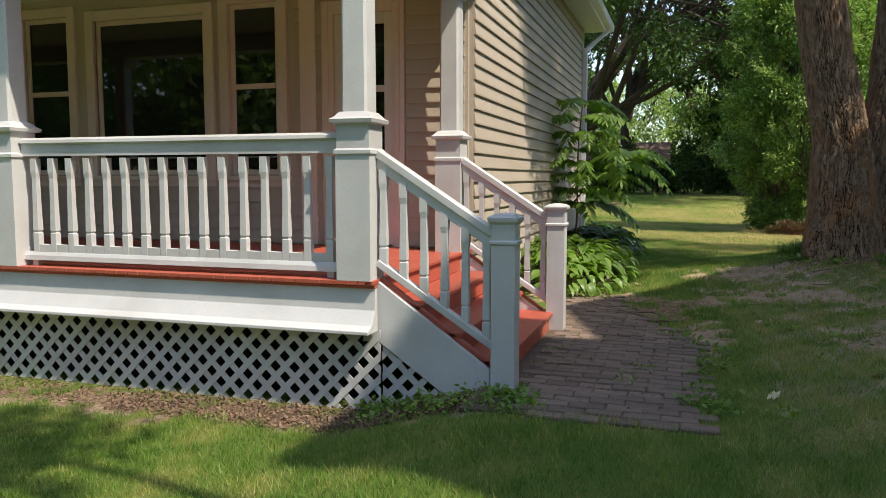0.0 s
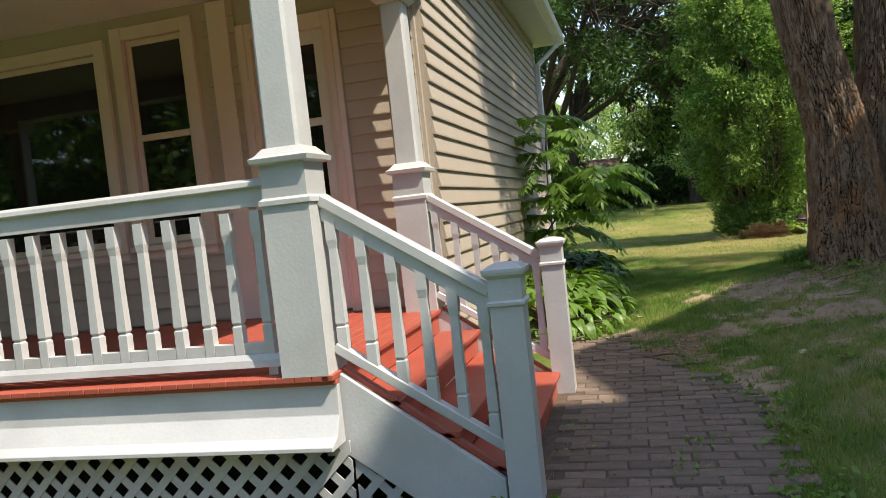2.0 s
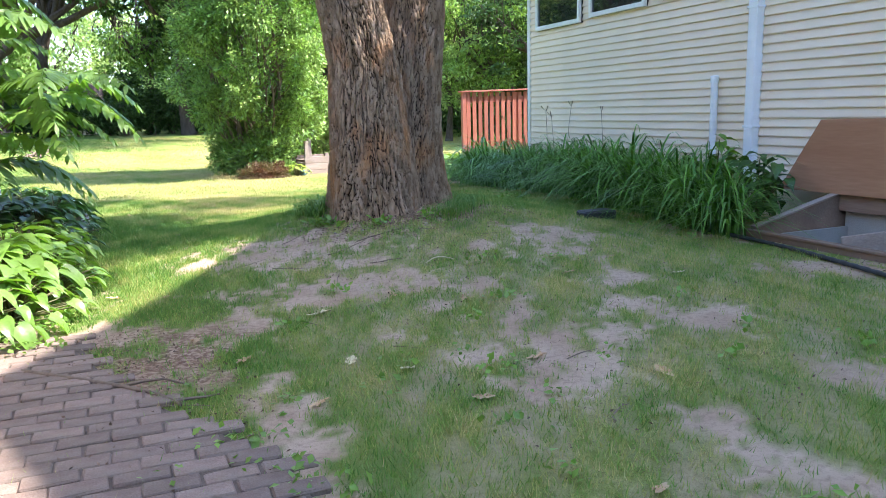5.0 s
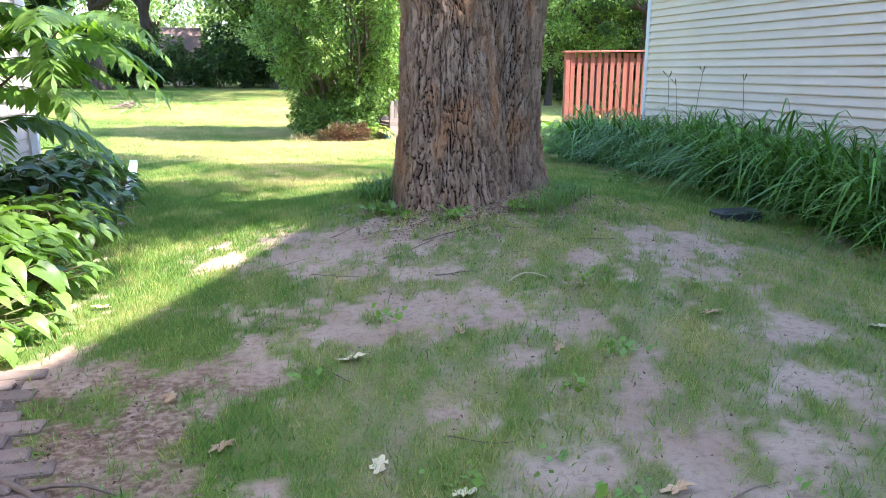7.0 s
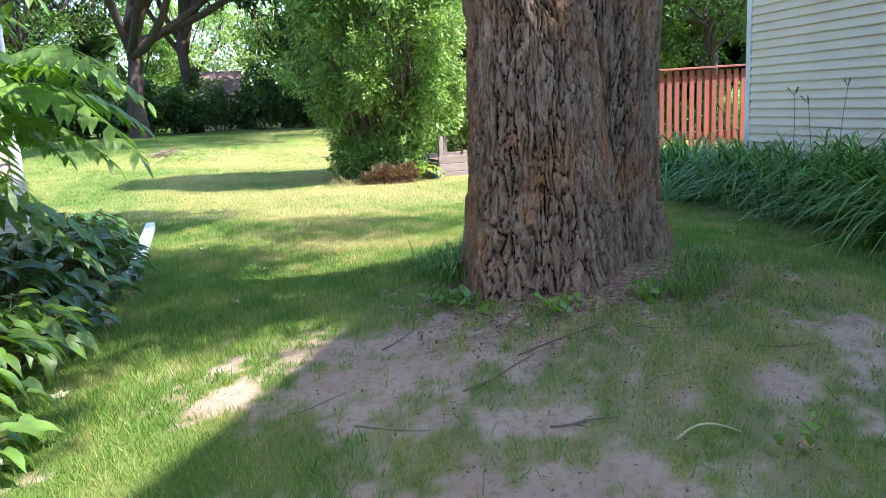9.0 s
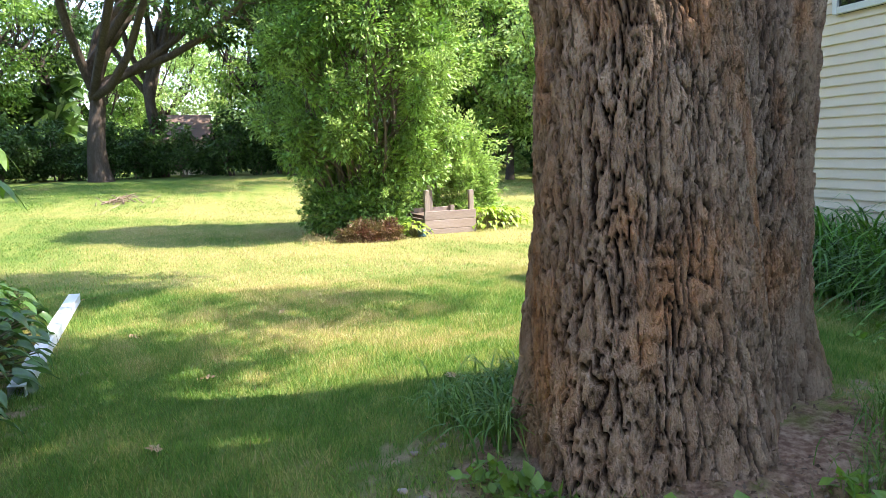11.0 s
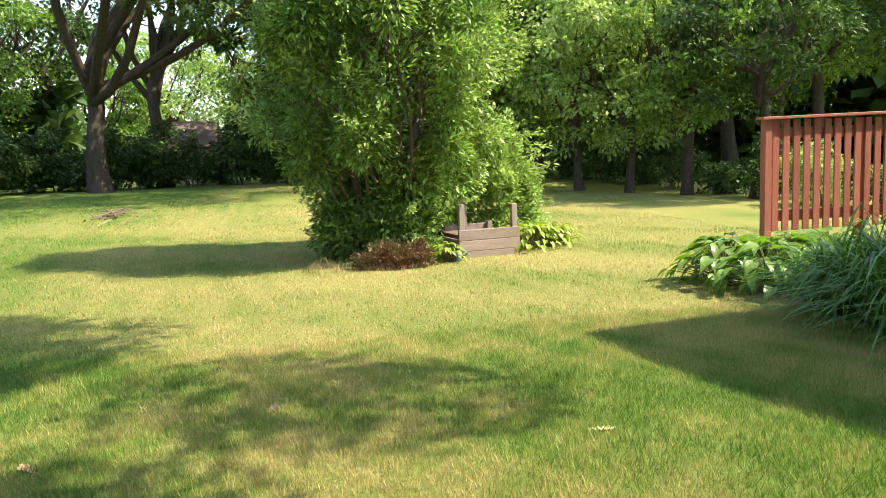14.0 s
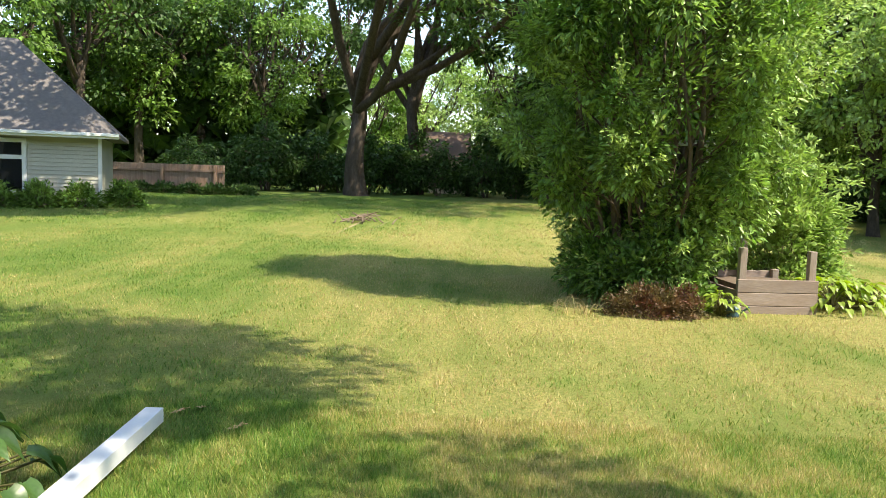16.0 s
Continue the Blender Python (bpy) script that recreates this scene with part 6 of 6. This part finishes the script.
for k, (x, y, L, a) in enumerate([(0.6, 11.4, 0.5, 20), (0.9, 11.0, 0.6, -30), (1.5, 11.3, 0.8, 25), (1.2, 10.5, 0.5, 70), (0.4, 10.3, 0.35, 60), (1.9, 11.5, 0.9, 15), (2.5, 11.4, 0.7, -20), (1.1, 12.0, 0.5, 40), (1.7, 10.7, 0.5, -10), (2.2, 10.9, 0.4, 10),
                                  (-0.3, 8.2, 0.7, -20), (-0.1, 7.6, 0.5, 30), (-0.6, 7.9, 0.4, 80), (2.0, 7.9, 0.4, 10), (1.7, 7.1, 0.35, 45), (1.2, 8.6, 0.5, -25), (2.9, 11.0, 0.5, -15), (-0.9, 9.3, 0.4, 10), (-1.0, 8.6, 0.3, 50), (0.7, 9.4, 0.3, -60)]):
    twig(x, y, L * 0.6, a, 0.003 + 0.0012 * (k % 3), 700 + k, forks=k % 3)


M_DEADLEAF = mat("dead_leaf", (0.42, 0.24, 0.11), (0.55, 0.40, 0.22), rough=0.7, scale=10, fine=60, bump=0.2, var=0.25)
M_PALELEAF = mat("pale_dry_leaf", (0.55, 0.47, 0.28), rough=0.7, scale=10, fine=60, bump=0.2, var=0.15)


def oak_leaf_mesh(seed):
    rg = np.random.RandomState(seed)
    bm = bmesh.new()
    c = bm.verts.new((0, 0, 0.012))
    ring = []
    for i in range(18):
        a = 2 * math.pi * i / 18
        r = 0.07 * (0.65 + 0.4 * math.cos(a) ** 2) * (0.62 if i % 3 == 1 else 1.0) * rg.uniform(0.85, 1.15)
        ring.append(bm.verts.new((r * math.cos(a) * 1.25, r * math.sin(a), 0.012 + 0.02 * rg.rand() * (1 if i % 2 else 0.2))))
    for i in range(18):
        bm.faces.new((c, ring[i], ring[(i + 1) % 18]))
    me = bpy.data.meshes.new("blade")
    bm.to_mesh(me)
    bm.free()
    return me


OAK = [oak_leaf_mesh(k) for k in range(4)]
rg = np.random.RandomState(90)
spots = [(0.81, 9.58), (1.45, 9.8), (-0.09, 9.36), (0.15, 8.8), (0.74, 8.48), (1.75, 8.0), (-1.26, 19.2), (-1.15, 19.3), (1.0, 8.2), (2.2, 7.4), (0.4, 7.9), (2.9, 9.5), (3.6, 9.0), (-0.75, 18.9), (1.7, 13.9), (0.3, 15.2), (2.6, 16.2), (-0.4, 16.9), (0.9, 17.5), (-0.2, 6.6), (0.6, 5.6), (1.4, 6.4), (2.4, 10.2), (0.1, 13.8), (-0.8, 12.2), (-0.6, 10.9), (1.9, 9.4), (1.2, 7.6)]
for k, (x, y) in enumerate(spots):
    t = tagged(empty("fallen_leaf", (x, y, g(x, y))), "dry curled fallen leaf on the lawn", "leaf", "fallen leaves")
    ob = link("blade", OAK[k % 4], None, t)
    if not ob.data.materials:
        ob.data.materials.append(M_PALELEAF if k % 4 == 0 else M_DEADLEAF)
    s = 0.75 if k else 1.0
    ob.matrix_basis = pose(x, y, g(x, y) + 0.008, rg.uniform(-14, 14), rg.uniform(-14, 14), rg.uniform(0, 360)) @ Matrix.Diagonal((s, s, s, 1))

bow = tagged(empty("twig", (2.1, 10.4, g(2.1, 10.4))), "pale bent dry stalk lying on the bare earth", "twig", "fallen twigs")
bt = np.linspace(0, 1, 12)
bp_ = np.stack([1.98 + 0.26 * bt, 10.42 - 0.06 * bt + 0.05 * np.sin(bt * 2.8), 0 * bt], -1)
bp_[:, 2] = height(bp_[:, 0], bp_[:, 1]) + 0.012 + 0.03 * np.sin(bt * math.pi)
v, f = tube(bp_, np.linspace(0.006, 0.004, 12), 6)
soup("stem", v, f, M_PALELEAF, bow, smooth=True)
M_STONE = mat("brown_stone", (0.30, 0.24, 0.20), rough=0.9, scale=20, fine=120, bump=0.3, var=0.2)
for k in range(26):
    a = rg.uniform(2.6, 5.6)
    x, y = 2.35 + (0.75 + rg.uniform(0, 0.5)) * math.cos(a), 12.65 + (0.75 + rg.uniform(0, 0.45)) * math.sin(a)
    r = rg.uniform(0.008, 0.022)
    bm = bmesh.new()
    bmesh.ops.create_icosphere(bm, subdivisions=2, radius=r, matrix=pose(x, y, g(x, y) + r * 0.3, 0, 0, rg.uniform(0, 360)) @ Matrix.Diagonal((1.2, 0.85, 0.6, 1)))
    for vv in bm.verts:
        vv.co += Vector((rg.normal(0, r * 0.08), rg.normal(0, r * 0.08), rg.normal(0, r * 0.08)))
    tagged(part("pebble", bm, M_STONE, smooth=True), "small grey pebble at the foot of the tree", "stone", "pebbles at the tree")

vb = tagged(empty("vent_cover", (4.55, 11.6, g(4.55, 11.6))), "black plastic drain cover box at the daylilies", "drain cover")
zv = g(4.55, 11.6)
part("body", box(4.35, 11.5, zv - 0.03, 4.77, 11.72, zv + 0.09, 0.02), M_BLACK, vb)
for k in range(5):
    part("slat", box(4.37 + k * 0.08, 11.49, zv + 0.01, 4.42 + k * 0.08, 11.5, zv + 0.07, 0.002), M_BLACK, vb)
hose = tagged(empty("drain_hose", (4.9, 8.6, 0.15)), "black corrugated drain hose on the ground", "hose")
ht = np.linspace(0, 1, 60)
hp = np.stack([5.15 - 0.35 * ht + 0.06 * np.sin(ht * 5), 10.1 - 2.6 * ht, 0 * ht], -1)
hp[:, 2] = height(hp[:, 0], hp[:, 1]) + 0.03
v, f = tube(hp, 0.02 + 0.003 * np.sin(np.arange(60) * 2.1), 10)
soup("tube", v, f, M_BLACK, hose, smooth=True)


# leaf litter and mulch: small dry scraps
def litter(label, centres, n, seed, size, material):
    rg = np.random.RandomState(seed)
    ps = []
    for x, y, sx, sy in centres:
        px, py = x + rg.uniform(-1, 1, n) * sx, y + rg.uniform(-1, 1, n) * sy
        ps.append(np.stack([px, py, height(px, py) + 0.006 + 0.012 * rg.rand(n)], -1))
    p = np.concatenate(ps)
    d = rg.normal(0, 1, (len(p), 3)) * [1, 1, 0.12]
    ob = leaf_soup("leaf_litter", p, unit(d), size, material, None, aspect=0.55, droop=0.0, rng=rg, fold=0.25)
    tagged(ob, label, "leaf litter", kind="stuff")


M_MULCH = mat("brown_litter", (0.15, 0.095, 0.06), (0.27, 0.18, 0.115), rough=0.85, scale=14, fine=60, bump=0, var=0.45, island=True)
litter("brown leaf litter and mulch under the lattice", [(-4.9, 4.92, 3.0, 0.26), (-3.0, 4.9, 1.2, 0.28), (-1.9, 4.95, 0.5, 0.25)], 2600, 1, 0.03, M_MULCH)
litter("dry scraps at the foot of the tree", [(2.5, 11.75, 1.1, 0.4), (3.3, 12.1, 0.5, 0.5), (1.6, 12.2, 0.4, 0.5), (2.4, 11.9, 0.8, 0.2)], 420, 2, 0.024, M_MULCH)
litter("dry scraps along the brick landing", [(-0.3, 7.0, 0.5, 2.0), (-0.7, 9.3, 0.5, 0.5), (-1.2, 9.9, 0.3, 0.4), (-0.7, 5.2, 0.6, 0.4), (-0.4, 8.4, 0.5, 0.8)], 300, 3, 0.024, M_MULCH)
litter("dry scraps over the bare earth", [(1.4, 10.6, 1.5, 1.2), (2.4, 8.2, 1.4, 1.6), (4.9, 9.3, 0.5, 1.2), (3.2, 10.8, 1.2, 1.0)], 420, 4, 0.02, M_MULCH)


# ---- grass ----
def grass(name, n, x0, x1, y0, y1, tall, wide, seed, thin=1.0, material=None, fade=0.01):
    rg = np.random.RandomState(seed)
    x, y = rg.uniform(x0, x1, n), rg.uniform(y0, y1, n)
    b = bare(x, y)
    clump = 0.5 + 0.5 * wobble(x, y, 0.35, 33)
    ok = rg.uniform(0, 1, n) < (1 - 0.97 * b) * thin * np.clip((y1 - y) / fade + 0.02, 0, 1) * np.clip((x1 - x) / fade + 0.3, 0, 1) * np.clip((x - x0) / fade + 0.3, 0, 1) * (0.55 + 0.45 * clump)
    on_brick = (x < paved(x, y) - 0.03) & (x > -1.32) & (y > 4.75) & (y < 10.0)
    in_house = ((x < -1.25) & (y > 5.0) & (y < 9.7)) | ((x < -2.1) & (y > 5.0) & (y < 16.7)) | (x > 6.7) & (y < 17.2)
    ok &= ~in_house & ~(on_brick & (rg.uniform(0, 1, n) > 0.02))
    ok &= ((x - 2.4) ** 2 + (y - 12.7) ** 2) > 0.62
    x, y = x[ok], y[ok]
    m = len(x)
    z = height(x, y)
    a = rg.uniform(0, 6.283, m)
    h = tall * rg.uniform(0.5, 1.35, m) * (0.75 + 0.5 * (0.5 + 0.5 * wobble(x, y, 1.1, 34)))
    w = wide * rg.uniform(0.7, 1.3, m)
    lean = h * rg.uniform(0.15, 0.9, m)
    la = rg.uniform(0, 6.283, m)
    p0 = np.stack([x - w * np.cos(a), y - w * np.sin(a), z - 0.004], -1)
    p1 = np.stack([x + w * np.cos(a), y + w * np.sin(a), z - 0.004], -1)
    p2 = np.stack([x + lean * np.cos(la), y + lean * np.sin(la), z + h], -1)
    v = np.stack([p0, p1, p2], 1).reshape(-1, 3)
    f = np.arange(3 * m).reshape(-1, 3)
    ob = soup(name, v, f, material or M_GRASS)
    ob.data.attributes.new("dry", "FLOAT", "POINT").data.foreach_set("value", np.repeat(dryness(x, y), 3).astype(np.float32))
    tagged(ob, "short green and straw lawn grass", "grass", kind="stuff")


grass("grass", 340000, -3.5, 5.2, 2.6, 11.5, 0.042, 0.0030, 1)
grass("grass", 380000, -2.2, 5.8, 11.5, 19.5, 0.042, 0.0032, 2)
grass("grass", 170000, -11, 11, 19.5, 34, 0.036, 0.0065, 3, fade=0.5)
grass("grass", 90000, -16, 13, 34, 52, 0.04, 0.013, 8, fade=3.0)
grass("grass", 60000, -8.0, -3.4, 2.2, 5.0, 0.042, 0.003, 6)
grass("grass", 40000, -3.5, 6.5, 2.6, 24.0, 0.035, 0.003, 4, 0.6, M_STRAW)


# small weeds along edges
def weeds(name, spots, seed, leaf, label):
    rg = np.random.RandomState(seed)
    for x, y, n in spots:
        t = tagged(empty(name, (x, y, g(x, y))), label, "weed", "weeds")
        p = np.stack([x + rg.normal(0, 0.06, n), y + rg.normal(0, 0.06, n), np.full(n, g(x, y)) + rg.uniform(0.005, 0.07, n)], -1)
        d = unit(np.stack([rg.normal(0, 1, n), rg.normal(0, 1, n), np.full(n, 0.35)], -1))
        leaf_soup("foliage", p, d, leaf, M_HOSTA, t, aspect=0.7, droop=0.0, rng=rg)


rg = np.random.RandomState(55)
weeds("weed", [(-1.45 + rg.uniform(-0.7, 0.5), 4.95 + rg.uniform(-0.25, 0.2), 26) for _ in range(26)], 1, 0.045, "small green weeds along the edge of the bricks")
weeds("weed", [(rg.uniform(-1.5, -0.85), rg.uniform(9.6, 11.2), 26) for _ in range(46)], 2, 0.045, "small bright ground-cover weeds beside the plants")
weeds("weed", [(0.15 + rg.uniform(-0.08, 0.25), rg.uniform(5.0, 7.4), 16) for _ in range(16)], 3, 0.045, "small green weeds along the edge of the bricks")
weeds("weed", [(2.3 + 0.85 * math.cos(a), 12.6 + 0.8 * math.sin(a), 30) for a in (3.3, 3.7, 3.5, 4.4, 5.0)], 4, 0.07, "small leafy weeds at the foot of the tree")
weeds("weed", [(rg.uniform(-1.1, 0.0), rg.uniform(5.4, 8.5), 8) for _ in range(16)], 6, 0.035, "tiny weeds growing between the bricks")
weeds("weed", [(rg.uniform(-0.2, 3.5), rg.uniform(4.5, 10.5), 12) for _ in range(40)], 7, 0.05, "small broad-leaved weeds in the lawn")
weeds("weed", [(rg.uniform(4.4, 5.1), rg.uniform(10.0, 15.5), 14) for _ in range(18)], 8, 0.05, "small leafy weeds along the daylilies")

# ---- brick landing ----
landing = tagged(empty("pavement", (-0.6, 7.2, 0)), "worn reddish-brown brick paver landing", "pavement", kind="structure")


def brick_meshes():
    out = []
    for k in range(5):
        rg = random.Random(800 + k)
        bm = box(-0.1145, -0.061, -0.05, 0.1145, 0.061, 0.0, 0.008)
        for vv in bm.verts:
            vv.co += Vector((rg.uniform(-1, 1), rg.uniform(-1, 1), rg.uniform(-1, 1))) * 0.0034
        me = bpy.data.meshes.new("brick")
        bm.to_mesh(me)
        bm.free()
        me.materials.append(M_BRICK)
        out.append(me)
    return out


BRICKS = brick_meshes()
rg = random.Random(12)
spots = []
row = 0
y = 4.72
while y < 9.9:
    x = -1.30 + (0.118 if row % 2 else 0.0)
    while x < float(paved(0, y)):
        inside_step = x < -1.16 and 5.2 < y < 7.62
        if not inside_step and not (y < 5.15 and x < -1.05):
            spots.append((x, y))
        x += 0.236
    y += 0.128
    row += 1
for x, y in spots:
    z = g(x, y) + 0.022 + rg.uniform(-0.006, 0.006)
    ob = link("brick", BRICKS[rg.randrange(5)], None, landing)
    ob.matrix_basis = pose(x + rg.uniform(-0.006, 0.006), y + rg.uniform(-0.005, 0.005), z, rg.uniform(-1.6, 1.6), rg.uniform(-1.2, 1.2), rg.uniform(-1.5, 1.5))
M_SAND = mat("joint_earth", (0.085, 0.06, 0.042), (0.15, 0.11, 0.08), rough=0.95, scale=12, fine=150, bump=0.6, var=0.1)
pts = [(-1.38, 4.7)] + [(float(paved(0, yy)) - 0.06, yy) for yy in np.linspace(4.7, 9.9, 27)] + [(-1.38, 9.9)]
part("joint_bed", prism(pts, "z", -0.05, 0.012), M_SAND, landing, "earth-filled joints")
